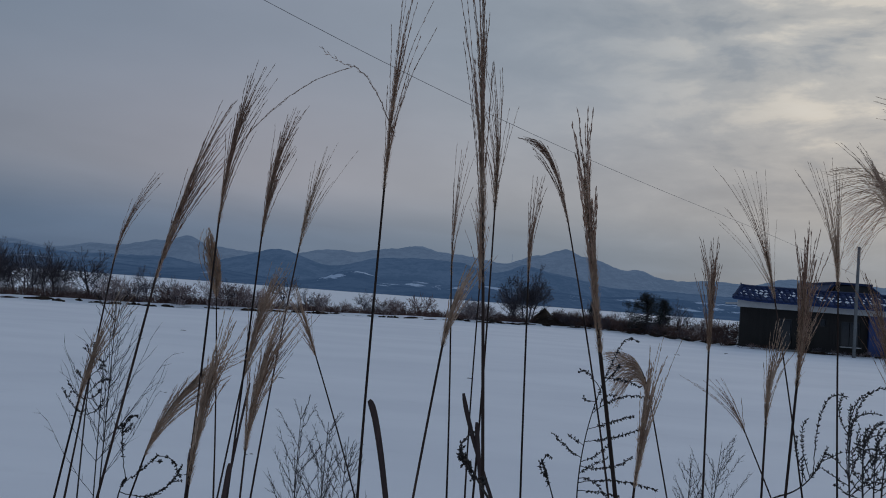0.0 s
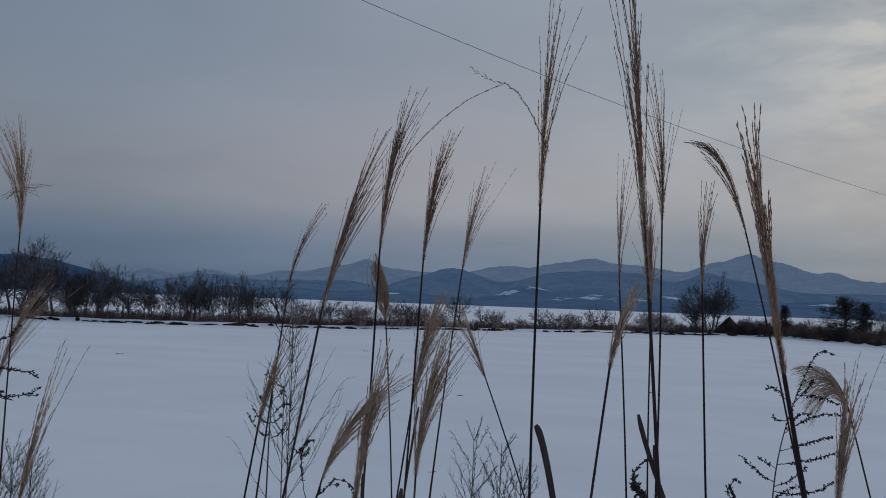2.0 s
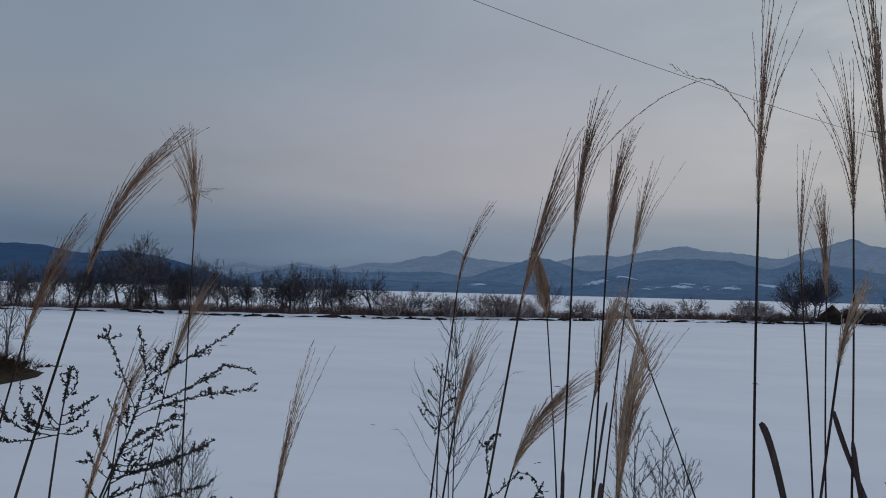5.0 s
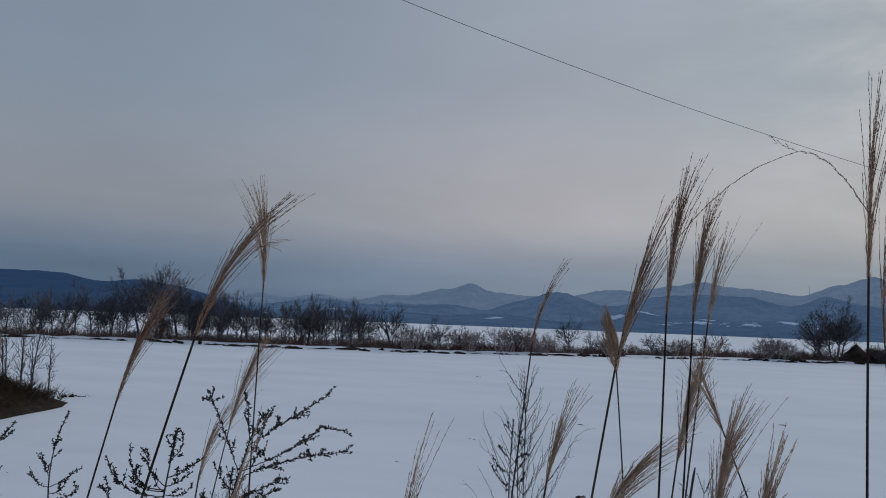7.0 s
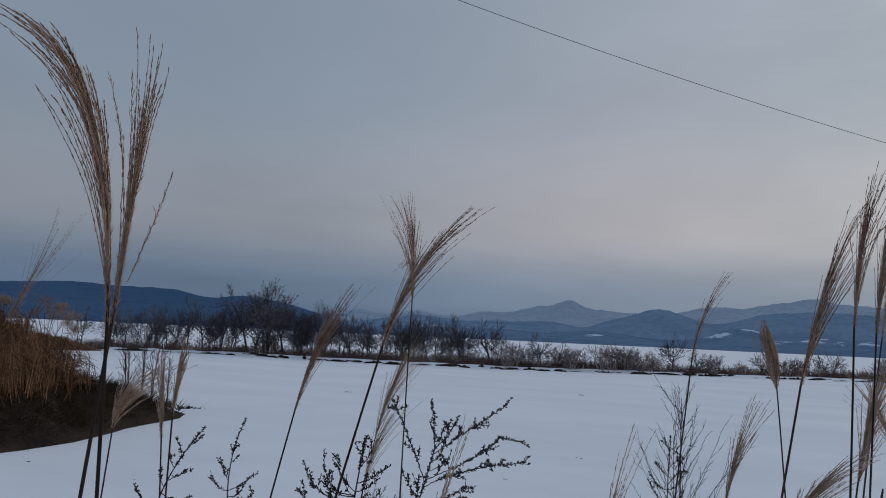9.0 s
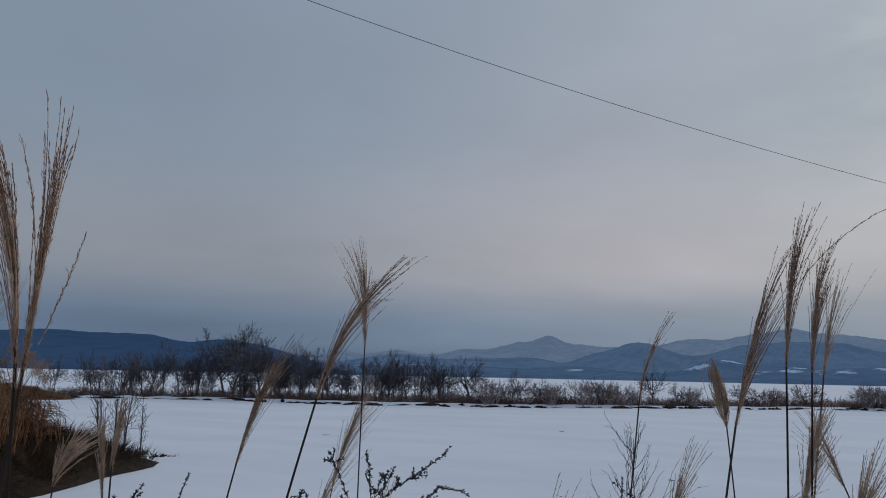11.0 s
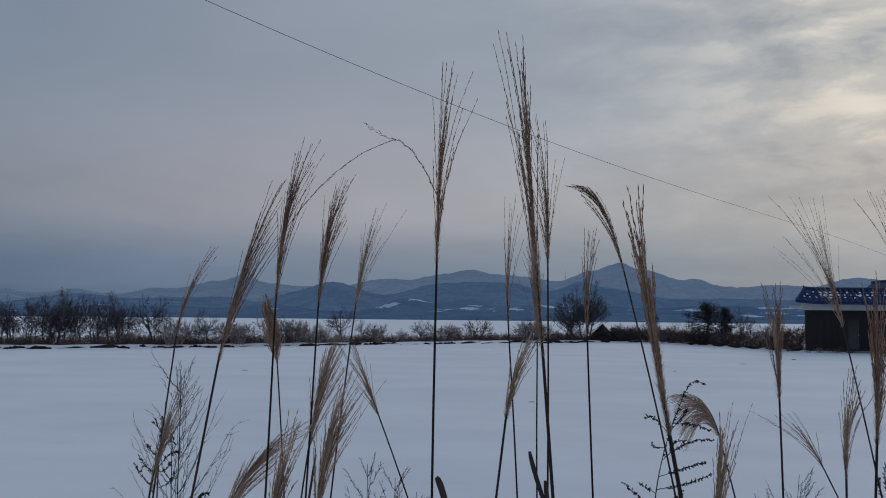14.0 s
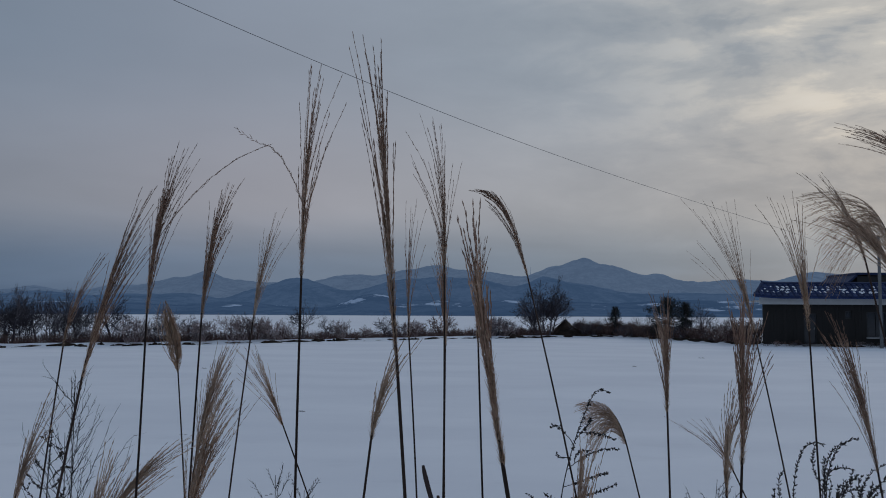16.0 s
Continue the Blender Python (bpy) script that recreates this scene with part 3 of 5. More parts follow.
def tree_row():
    rng, used = random.Random(3), set()
    for x, h, wide in GROVE:
        plant(TREES, used, x, rng.uniform(1.6, 3.0), h, 4.0, rng, 1.0, wide * 0.88)
    # slighter trees that fill the grove
    for i in range(46):
        x = -41.5 + i * 0.42 + rng.uniform(-0.3, 0.3)
        plant(TREES, used, x, rng.uniform(1.4, 6.5), rng.uniform(1.7, 2.6), 3.6, rng, 1.05, rng.uniform(0.7, 1.0))
    # undergrowth of the grove
    for i in range(24):
        plant(SHRUBS, used, -41 + i * 0.85 + rng.uniform(-0.4, 0.4), rng.uniform(1.3, 3.2), rng.uniform(0.5, 1.2), 1.5, rng)
    # low shrubs before the open water
    for i in range(54):
        x = -22.5 + i * 0.58 + rng.uniform(-0.6, 0.6)
        if -3.6 < x < -0.2 and rng.random() < 0.75:
            continue
        plant(SHRUBS, used, x, rng.uniform(1.3, 2.8), 0.6 + 1.3 * rng.random() ** 1.4, 1.5, rng, rng.uniform(0.85, 1.25), rng.uniform(0.8, 1.35))
    # dense dark bushes among them
    for x, h in ((-19.4, 1.5), (-16.2, 1.3), (-14.5, 1.6), (-13.6, 1.5), (-12.7, 1.3), (-9.4, 1.3), (-5.0, 1.2), (0.4, 1.5), (1.5, 1.4)):
        for k in range(2):
            plant((SHRUBS[1], SHRUBS[4]), used, x + rng.uniform(-0.3, 0.3), rng.uniform(0.7, 1.5), h, 1.5, rng, 1.0, 0.9)
    for i in range(30):
        plant(SHRUBS, used, 16.9 + i * 0.34 + rng.uniform(-0.15, 0.15), rng.uniform(-0.2, 0.15), rng.uniform(0.3, 0.6), 1.5, rng, 0.7)
    for i in range(58):
        plant((SHRUBS[2], SHRUBS[5], SHRUBS[0]), used, 7.6 + i * 0.158 + rng.uniform(-0.2, 0.2), rng.uniform(0.3, 1.8), rng.uniform(0.8, 1.5), 1.5, rng)
    for x, h in ((15.9, 1.7), (16.3, 1.9), (16.6, 1.5)):
        plant(SHRUBS[1::2], used, x, rng.uniform(1.0, 1.8), h, 1.5, rng)


tree_row()


def nest(x, over, z):
    rng = random.Random(77)
    m = Mesh()
    c = Vector((x, edge_y(x) + over, z))
    for i in range(200):
        d = spread(rng, 1.0).normalized()
        a = c + Vector((d.x * 0.13, d.y * 0.13, d.z * 0.11))
        t = d.cross(spread(rng, 1.0)).normalized()
        m.spike(a - t * 0.10, a + t * 0.12, 0.011)
    tagged(m.done("bird_nest", BARK), "dark twig nest high in a bare tree", "nest")


nest(-34.0, 2.4, 3.35)


def mast():
    az = radians(2.9)
    c = Vector((4150 * math.sin(az), 4150 * math.cos(az), 175.0))
    m = Mesh()
    m.tube([c, c + Vector((0, 0, 38)), c + Vector((0, 0, 62))], [1.6, 1.0, 0.5], 6)
    # shares the far range's haze glow; the mast is no light source
    tagged(m.done("radio_mast", FAR), "slender radio mast on the distant ridge", "mast")


mast()


def evergreen(x, over, height, width, seed):
    """A ragged dark evergreen: trunk, boughs and tufts of needles with gaps."""
    rng = random.Random(seed)
    y = edge_y(x) + over
    root = empty("evergreen_tree", (x, y, ground_z(x, y)), "dark ragged evergreen tree beside the field edge", "tree")
    trunk = Mesh()
    trunk.tube([Vector((0, 0, -0.1)), Vector((0.05, 0, height * 0.5)), Vector((0, 0, height * 0.92))], [0.12, 0.08, 0.02], 7)
    trunk.done("trunk", BARK, root)
    tufts = Mesh()
    for i in range(int(45 + 80 * width)):
        t = rng.uniform(0.0, 1.0)
        reach = width * (1.0 - 0.75 * t ** 2.6) * (0.6 + 0.4 * min(1.0, t * 4)) * math.sqrt(rng.random())
        ang = rng.uniform(0, 6.28)
        # boughs reach out in uneven lobes
        reach *= max(0.25, 0.85 + 1.1 * noise.noise((math.cos(ang) * 1.3 + seed, math.sin(ang) * 1.3, t * 4.5)))
        c = Vector((reach * math.cos(ang), reach * math.sin(ang), height * (0.10 + 0.86 * t)))
        tufts.tube([Vector((0, 0, height * (0.06 + 0.78 * t))), c], [0.022, 0.008], 3, cap=False)
        size = rng.uniform(0.12, 0.27) * min(1.0, width + 0.3)
        for k in range(48):
            o = spread(rng, 1.0)
            q = c + Vector((o.x * size, o.y * size, o.z * size * 0.7))
            tufts.spike(q, q + (o * 0.5 + spread(rng, 0.7)).normalized() * rng.uniform(0.05, 0.14), 0.013)
    tufts.done("crown", NEEDLE, root)


evergreen(10.6, 1.6, 2.4, 0.5, 6)
evergreen(13.7, 1.6, 3.1, 2.0, 7)
evergreen(14.35, 1.6, 2.6, 0.9, 8)


def heap(name, x, y, lx, ly, h, mat, label, seed, turn=0.0, lean=0.0, steep=1.7):
    verts, faces = [], []
    n, k = 44, 26
    for j in range(k + 1):
        for i in range(n):
            a = 2 * math.pi * i / n
            r = 1 - j / k
            px, py = r * math.cos(a), r * math.sin(a)
            edge = 1 + 0.10 * noise.noise((math.cos(a) * 2 + seed, math.sin(a) * 2, 0))
            wx, wy = px * lx * edge, py * ly * edge
            cx, cy = math.cos(turn), math.sin(turn)
            gx, gy = x + wx * cx - wy * cy, y + wx * cy + wy * cx
            z = h * (1 - r ** steep) * (1 + lean * px) + h * 0.10 * noise.fractal((gx * 1.3, gy * 1.3, seed), 0.8, 2.0, 4) * min(1, 3 * (1 - r))
            verts.append((gx, gy, ground_z(gx, gy) - 0.06 + z))
    for j in range(k):
        for i in range(n):
            a, b = j * n + i, j * n + (i + 1) % n
            faces.append((a, b, b + n, a + n))
    return tagged(mesh_object(name, verts, faces, mat, smooth=True), label, "mound")


heap("earth_mound", 6.6, 68.3, 1.6, 1.3, 1.4, SOIL, "small dark heap of soil beyond the snowy field", 3.0, steep=1.05)
heap("earth_mound", 1.3, 64.8, 1.5, 0.8, 0.42, SOIL, "low brush-covered heap of soil by the field", 5.0)
MOUND = heap("earth_mound", -14.0, 6.2, 7.4, 3.75, 1.25, SOIL, "dark earth mound overgrown with dead brown grass", 9.0, turn=1.62)
BANK = heap("soil_bank", -41.4, 30.8, 3.3, 1.1, 0.75, DRY_GRASS, "low bank of brown dead grass at the field edge", 12.0, turn=0.7)


def mound_grass():
    """Long drooping reddish grass on the crown of the mound, short matted grass on its flanks."""
    rng = random.Random(23)
    tall, mat = Mesh(), Mesh()
    vs = [v.co for v in MOUND.data.vertices]
    for i in range(85000):
        p = vs[rng.randrange(len(vs))] + Vector((rng.gauss(0, 0.2), rng.gauss(0, 0.2), 0))
        clump = 0.5 + 0.9 * noise.noise((p.x * 0.8, p.y * 0.8, 2.0)) + 0.4 * noise.noise((p.x * 2.6, p.y * 2.6, 7.0))
        p.z -= 0.04
        crown = min(1.0, max(0.0, (10.35 - p.y) / 0.7)) * min(1.0, max(0.0, (p.z - 0.42) / 0.25))
        # blades of one tuft bow the same way
        turn = 9.0 * noise.noise((p.x * 1.1, p.y * 1.1, 5.0)) + rng.gauss(0, 0.7)
        bow = Vector((math.cos(turn), math.sin(turn), 0)) * rng.uniform(0.12, 0.42)
        if rng.random() < crown:
            h = rng.uniform(0.3, 0.95) * (0.55 + 0.55 * max(0.0, min(1.2, clump))) * (1.0 + 0.3 * min(1.0, max(0.0, (9.4 - p.y) / 0.8)))
            a = p + bow * 0.35 + Vector((0, 0, h * 0.8))
            b = p + bow + Vector((0, 0, h * rng.uniform(0.75, 1.0)))
            c = p + bow * 1.7 + Vector((0, 0, h * rng.uniform(0.3, 0.85)))
            tall.tube([p, a, b, c], [0.007, 0.006, 0.0045, 0.002], 3, cap=False)
        elif p.z > ground_z(p.x, p.y) + 0.10 and rng.random() < 0.5 + 0.6 * clump:
            h = rng.uniform(0.05, 0.24) * (0.5 + max(0.0, clump))
            mat.spike(p, p + bow * 0.7 + Vector((0, 0, h)), 0.008)
            mat.spike(p, p - bow * 0.5 + Vector((0.05, 0, h * 0.6)), 0.007)
    # tufts on the low bank beyond
    vs = [v.co for v in BANK.data.vertices]
    for i in range(9000):
        p = vs[rng.randrange(len(vs))] + Vector((rng.gauss(0, 0.12), rng.gauss(0, 0.12), -0.03))
        k = 0.5 + 0.8 * noise.noise((p.x * 1.2, p.y * 1.2, 2.0))
        bow = Vector((rng.gauss(0, 0.12), rng.gauss(0, 0.12), 0))
        tall.spike(p, p + bow + Vector((0, 0, rng.uniform(0.08, 0.34) * max(0.25, k))), 0.012)
    tagged(tall.done("mound_grass", RED_GRASS), "long reddish brown dead grass on the mound's crown", "grass", kind="stuff")
    tagged(mat.done("matted_grass", DRY_GRASS), "short matted dead grass on the mound's flanks", "grass", kind="stuff")


mound_grass()


def far_stalk(x, y, h, seed):
    """Silver grass with pale plumes on the mound, seen from afar."""
    rng = random.Random(seed)
    z = min((v.co for v in MOUND.data.vertices), key=lambda c: (c.x - x) ** 2 + (c.y - y) ** 2).z
    h -= z
    root = empty("silver_grass_clump", (x, y, z), "pale silver grass clump on the overgrown mound", "grass clump", "silver grass on the mound")
    stem, plume = Mesh(), Mesh()
    for s in range(5):
        top = Vector((rng.uniform(0.0, 0.35), rng.uniform(-0.2, 0.2), h * rng.uniform(0.8, 1.05)))
        line = bezier(Vector((0, 0, -0.1)), Vector((0, 0, h * 0.6)), top, 10)
        stem.tube(line, 0.003, 3)
        for i in range(130):
            q = line[10] + Vector((rng.gauss(0.08, 0.06), rng.gauss(0, 0.03), rng.gauss(0.02, 0.045)))
            plume.spike(q, q + Vector((rng.uniform(0.02, 0.08), rng.uniform(-0.02, 0.02), rng.uniform(-0.02, 0.03))), 0.0026)
    stem.done("stem", DRY_GRASS, root)
    tagged(plume.done("plume", DOWN, root, "pale fluffy plumes"), kind="stuff")


for i, (x, y, h) in enumerate(((-12.95, 9.2, 2.1), (-12.55, 9.3, 2.05), (-12.75, 9.5, 1.85), (-12.3, 9.4, 1.8), (-13.3, 8.9, 2.0))):
    far_stalk(x, y, h, 300 + i)


def sapling(x, y, h, seed):
    rng = random.Random(seed)
    root = empty("sapling", (x, y, ground_z(x, y)), "thin bare sapling at the foot of the earth mound", "tree", "saplings by the mound")
    stem, crown = Mesh(), Mesh()
    top = Vector((rng.uniform(-0.15, 0.15), 0, h))
    line = bezier(Vector((0, 0, -0.05)), Vector((0, 0, h * 0.5)), top, 8)
    stem.tube(line, [0.019 - 0.0014 * i for i in range(9)], 5)
    for i in range(12):
        q = line[rng.randint(2, 8)]
        w = Vector((rng.uniform(-0.8, 0.8), rng.uniform(-0.8, 0.8), 1.0)).normalized()
        grow(crown, rng, q, w, h * 0.2, 0.006, 2, 3, 2, 0.16, 3, 0.1, 0.003)
    stem.done("trunk", BARK, root)
    crown.done("crown", BARK, root)


for i, (x, y, h) in enumerate(((-13.8, 12.3, 1.15), (-13.5, 12.4, 0.95), (-13.6, 12.75, 1.2), (-13.3, 12.9, 1.0), (-13.95, 12.8, 1.1), (-13.45, 12.6, 0.9), (-14.2, 12.6, 1.2))):
    sapling(x, y, h, 60 + i)


def stubble():
    """Clods and straw that poke through the snow here and there; some stand in for footprints."""
    rng = random.Random(31)
    m = Mesh()
    # dark footprint hollows by the mound are set as clods too, not dents
    for x, y in ((-4.4, 9.95), (-4.28, 12.55), (-7.68, 6.92), (-10.37, 7.49), (-9.53, 6.92), (-9.9, 7.1), (-1.89, 8.56), (9.4, 36.4), (-13.9, 20.5), (-3.15, 15.7), (0.32, 18.5), (12.7, 40.8), (5.5, 30.0), (-9.0, 27.0)):
        c = Vector((x, y, ground_z(x, y)))
        ln = rng.uniform(0.02, 0.1) * (0.5 + y / 30)
        k_size = 0.35 + y / 40
        for k in range(rng.randint(1, 3)):
            a = c + Vector((rng.uniform(-ln, ln), rng.uniform(-0.05, 0.05), -0.01))
            m.tube([a, a + Vector((rng.uniform(0.04, 0.12), 0, 0.02)) * k_size, a + Vector((rng.uniform(0.16, 0.25), 0, 0.0)) * k_size], [0.003, 0.009 * k_size, 0.003], 5)
    # crumbs of soil and straw strewn beyond the foot of the mound
    for i in range(30):
        k = rng.random() ** 1.5
        x, y = -13.15 + 0.42 * k + rng.gauss(0, 0.07), 13.15 + 0.33 * k + rng.gauss(0, 0.10)
        c = Vector((x, y, ground_z(x, y) - 0.01))
        w = rng.uniform(0.012, 0.045) * (1.25 - k)
        m.tube([c - Vector((w, 0, 0)), c + Vector((0, 0, w * 0.5)), c + Vector((w, rng.uniform(-w, w), 0))], [w * 0.3, w * 0.7, w * 0.25], 5)
        if rng.random() < 0.5:
            m.spike(c, c + Vector((rng.gauss(0, 0.07), rng.gauss(0, 0.05), rng.uniform(0.03, 0.10))), 0.005)
    tagged(m.done("stubble", SOIL), "small dark clods showing through the snow, some standing in for footprints", "soil", kind="stuff")


stubble()

# ---- house by the field ----


def house():
    x0, x1, y0, y1 = 16.8, 35.5, 51.0, 58.5
    gz = -0.1
    top = 2.62
    root = empty("house", ((x0 + x1) / 2, y0, 0), "single-storey dark-clad house with snow-dusted blue tiled eaves", "house")
    off = Vector(root.location)

    def box(name, mat, a, b, label="", parent=root):
        m = Mesh()
        a, b = Vector(a) - off, Vector(b) - off
        m.box(a.x, a.y, a.z, b.x, b.y, b.z)
        return m.done(name, mat, parent, label)

    # walls with openings for door and windows
    openings = [(19.15, 19.9, 0.15, 1.95), (22.8, 23.95, 0.55, 2.05), (21.55, 21.95, 1.65, 2.1)]
    xs = [x0]
    for a, b, lo, hi in sorted(openings):
        box("wall", WALL, (xs[-1], y0, gz), (a, y0 + 0.2, top))
        box("wall", WALL, (a, y0, gz), (b, y0 + 0.2, lo))
        box("wall", WALL, (a, y0, hi), (b, y0 + 0.2, top))
        xs.append(b)
    box("wall", WALL, (xs[-1], y0, gz), (x1, y0 + 0.2, top))
    side = Mesh()
    for zz in (gz, top):
        side.v += [Vector(c) - off for c in ((x0, y0 + 0.2, zz), (x0 + 0.22, y0 + 0.2, zz), (x0 + 2.72, y1, zz), (x0 + 2.5, y1, zz))]
    side.f = [(3, 2, 1, 0), (4, 5, 6, 7), (0, 1, 5, 4), (1, 2, 6, 5), (2, 3, 7, 6), (3, 0, 4, 7)]
    side.done("wall", WALL, root)
    box("wall", WALL, (x1 - 0.2, y0 + 0.2, gz), (x1, y1, top))
    box("wall", WALL, (x0 + 2.75, y1 - 0.2, gz), (x1 - 0.2, y1, top))
    # cladding boards stand proud of the front wall
    board = Mesh()
    board.box(-0.088, -0.012, 0, 0.088, 0, top - 0.1)
    first = None
    x = x0 + 0.1
    while x < x1 - 0.1:
        if not any(a - 0.16 < x < b + 0.16 for a, b, lo, hi in openings):
            if first is None:
                first = board.done("board", WALL, root)
                ob = first
            else:
                ob = new("board", first.data)
                ob.parent = root
            ob.location = (x - off.x, -0.002, 0.0)
        x += 0.19
    # door and windows
    def bars(name, rows, label):
        m = Mesh()
        for p, q in rows:
            p, q = Vector(p) - off, Vector(q) - off
            m.box(p.x, p.y, p.z, q.x, q.y, q.z)
        return m.done(name, FRAME, root, label)

    door = bars("door", (((19.15, y0 + 0.06, 0.15), (19.21, y0 + 0.18, 1.95)), ((19.84, y0 + 0.06, 0.15), (19.9, y0 + 0.18, 1.95)), ((19.21, y0 + 0.06, 1.89), (19.84, y0 + 0.18, 1.95))), "dark framed glazed door")
    box("pane", GLASS, (19.21, y0 + 0.1, 0.15), (19.84, y0 + 0.15, 1.89), "dark glass pane", door)
    box("handle", STEEL, (19.74, y0 + 0.05, 0.98), (19.79, y0 + 0.1, 1.12), "small steel handle", door)
    for a, b, lo, hi in openings[1:]:
        rows = [((a, y0 + 0.05, lo), (b, y0 + 0.17, lo + 0.06)), ((a, y0 + 0.05, hi - 0.06), (b, y0 + 0.17, hi)), ((a, y0 + 0.05, lo + 0.06), (a + 0.06, y0 + 0.17, hi - 0.06)), ((b - 0.06, y0 + 0.05, lo + 0.06), (b, y0 + 0.17, hi - 0.06))]
        wide = b - a > 1
        mid = (a + b) / 2
        if wide:
            rows.append(((mid - 0.03, y0 + 0.05, lo + 0.06), (mid + 0.03, y0 + 0.17, hi - 0.06)))
        win = bars("window", rows, "dark framed window")
        for p, q in (((a + 0.06, mid - 0.03), (mid + 0.03, b - 0.06)) if wide else ((a + 0.06, b - 0.06),)):
            box("pane", GLASS, (p, y0 + 0.1, lo + 0.06), (q, y0 + 0.13, hi - 0.06), "", win)
        if wide:
            box("sill", FASCIA, (a - 0.05, y0 - 0.12, lo - 0.06), (b + 0.05, y0 + 0.05, lo), "pale snowy sill", win)
    # pale beam under the eaves, flat roof slab
    box("fascia", FASCIA, (x0 - 0.35, y0 - 0.45, top - 0.14), (x1 + 0.35, y0 - 0.33, top + 0.26), "pale painted fascia board")
    box("soffit", FASCIA, (x0 - 0.35, y0 - 0.33, top + 0.004), (x1 + 0.35, y0 + 2.0, top + 0.10))
    # curved tile eaves: rows of half-round tiles climbing the slope, raised at the corner
    e0, e1 = Vector((x0 - 0.75, y0 - 0.75, top + 0.27)), Vector((x1 + 0.6, y0 - 0.75, top + 0.27))
    rise, run = 0.80, 1.15
    slab = Mesh()
    n = 40
    for i in range(n + 1):
        x = e0.x + (e1.x - e0.x) * i / n
        lift = 0.10 * math.exp(-((x - e0.x) / 0.8) ** 2)
        for (yy, zz) in ((0, 0), (run, rise), (run, rise - 0.08), (0, -0.08)):
            hip = 0.85 * (1 - i / n) if yy else 0.0
            slab.v.append(Vector((x + hip, e0.y + yy, e0.z + zz + lift)) - off)
    for i in range(n):
        for k in range(4):
            a, b = i * 4 + k, i * 4 + (k + 1) % 4
            slab.f.append((a, a + 4, b + 4, b))
    slab.f += [(0, 1, 2, 3), (n * 4 + 3, n * 4 + 2, n * 4 + 1, n * 4)]
    slab.done("roof", ROOF, root, "blue tiled skirt roof")
    tile = Mesh()
    for j in range(2):
        yy, zz = j * run / 5, j * rise / 5
        for k in range(5):
            a = math.pi * k / 4
            tile.v.append(Vector((0.15 * math.cos(a), yy, zz + 0.085 * math.sin(a) + (0.03 if j == 0 else 0.0))))
    tile.f = [(k, k + 1, k + 6, k + 5) for k in range(4)] + [(4, 3, 2, 1, 0)]
    first, snow_first = None, None
    cap = Mesh()
    ln = run / 5
    for k in range(8):
        a = 2 * math.pi * k / 8
        cap.v.append(Vector((0.12 * math.cos(a), ln * 0.45 + ln * 0.42 * math.sin(a), rise / 5 * (0.45 + 0.42 * math.sin(a)) + 0.075)))
    for k in range(8):
        a = 2 * math.pi * k / 8
        cap.v.append(Vector((0.08 * math.cos(a), ln * 0.5 + ln * 0.3 * math.sin(a), rise / 5 * (0.5 + 0.3 * math.sin(a)) + 0.14)))
    cap.f = [(k, (k + 1) % 8, 8 + (k + 1) % 8, 8 + k) for k in range(8)] + [tuple(range(8, 16))]
    rng = random.Random(17)
    snow_bits = []
    x = e0.x + 0.16
    while x < e0.x + 19.3:
        lift = 0.10 * math.exp(-((x - e0.x) / 0.8) ** 2)
        for r in range(5):
            if x < e0.x + 0.16 + 0.17 * r:
                continue
            at = Vector((x, e0.y + r * run / 5, e0.z + r * rise / 5 + lift + 0.004)) - off
            if first is None:
                first = tile.done("tile", ROOF, root)
                ob = first
            else:
                ob = new("tile", first.data)
                ob.parent = root
            ob.location = at
            # snow lies in the lower half of the slope
            if r in (1, 2, 3) and rng.random() < (0.0, 0.95, 0.95, 0.65)[r] * (0.9 + 0.6 * noise.noise((x * 0.8, r * 0.7, 0))):
                snow_bits.append((at + Vector((rng.uniform(-0.08, 0.08), rng.uniform(-0.03, 0.03), 0)), rng.uniform(0.5, 1.35)))
        x += 0.335
    for at, k in snow_bits:
        if snow_first is None:
            snow_first = cap.done("snow_patch", SNOW, root, "thin white snow on the tiles", smooth=True)
            ob = snow_first
        else:
            ob = new("snow_patch", snow_first.data)
            ob.parent = root
        ob.location = at
        ob.scale = (k, 0.55 + 0.4 * k, 0.8)
    ridge = Mesh()
    pts = []
    for i in range(n + 1):
        x = e0.x + 0.85 + (e1.x - e0.x - 0.85) * i / n
        pts.append(Vector((x, e0.y + run, e0.z + rise + 0.06 + 0.10 * math.exp(-((x - e0.x) / 0.8) ** 2))) - off)
    ridge.tube(pts, 0.10, 6)
    ridge.tube([e0 - off + Vector((0, 0, 0.12)), pts[0]], [0.08, 0.10], 6)
    ridge.tube([pts[0], pts[0] + Vector((-0.1, -0.05, 0.16))], [0.07, 0.03], 6)
    ridge.done("roof_ridge", ROOF, root, "dark blue ridge tiles with an upturned end")
    # raised gable behind the skirt roof
    gx0, gx1, gy = 23.1, 25.7, y0 + 2.2
    gable = Mesh()
    zb, zt = top + 0.1, top + 1.75
    for yy in (gy, gy + 4.0):
        gable.v += [Vector((gx0, yy, zb)) - off, Vector((gx1, yy, zb)) - off, Vector((gx1 - 0.2, yy, zt)) - off, Vector((gx0 + 0.2, yy, zt - 0.08)) - off]
    gable.f = [(0, 1, 2, 3), (7, 6, 5, 4), (0, 4, 5, 1), (1, 5, 6, 2), (2, 6, 7, 3), (3, 7, 4, 0)]
    gable.done("upper_wall", FRAME, root, "dark raised upper wall")
    up = Mesh()
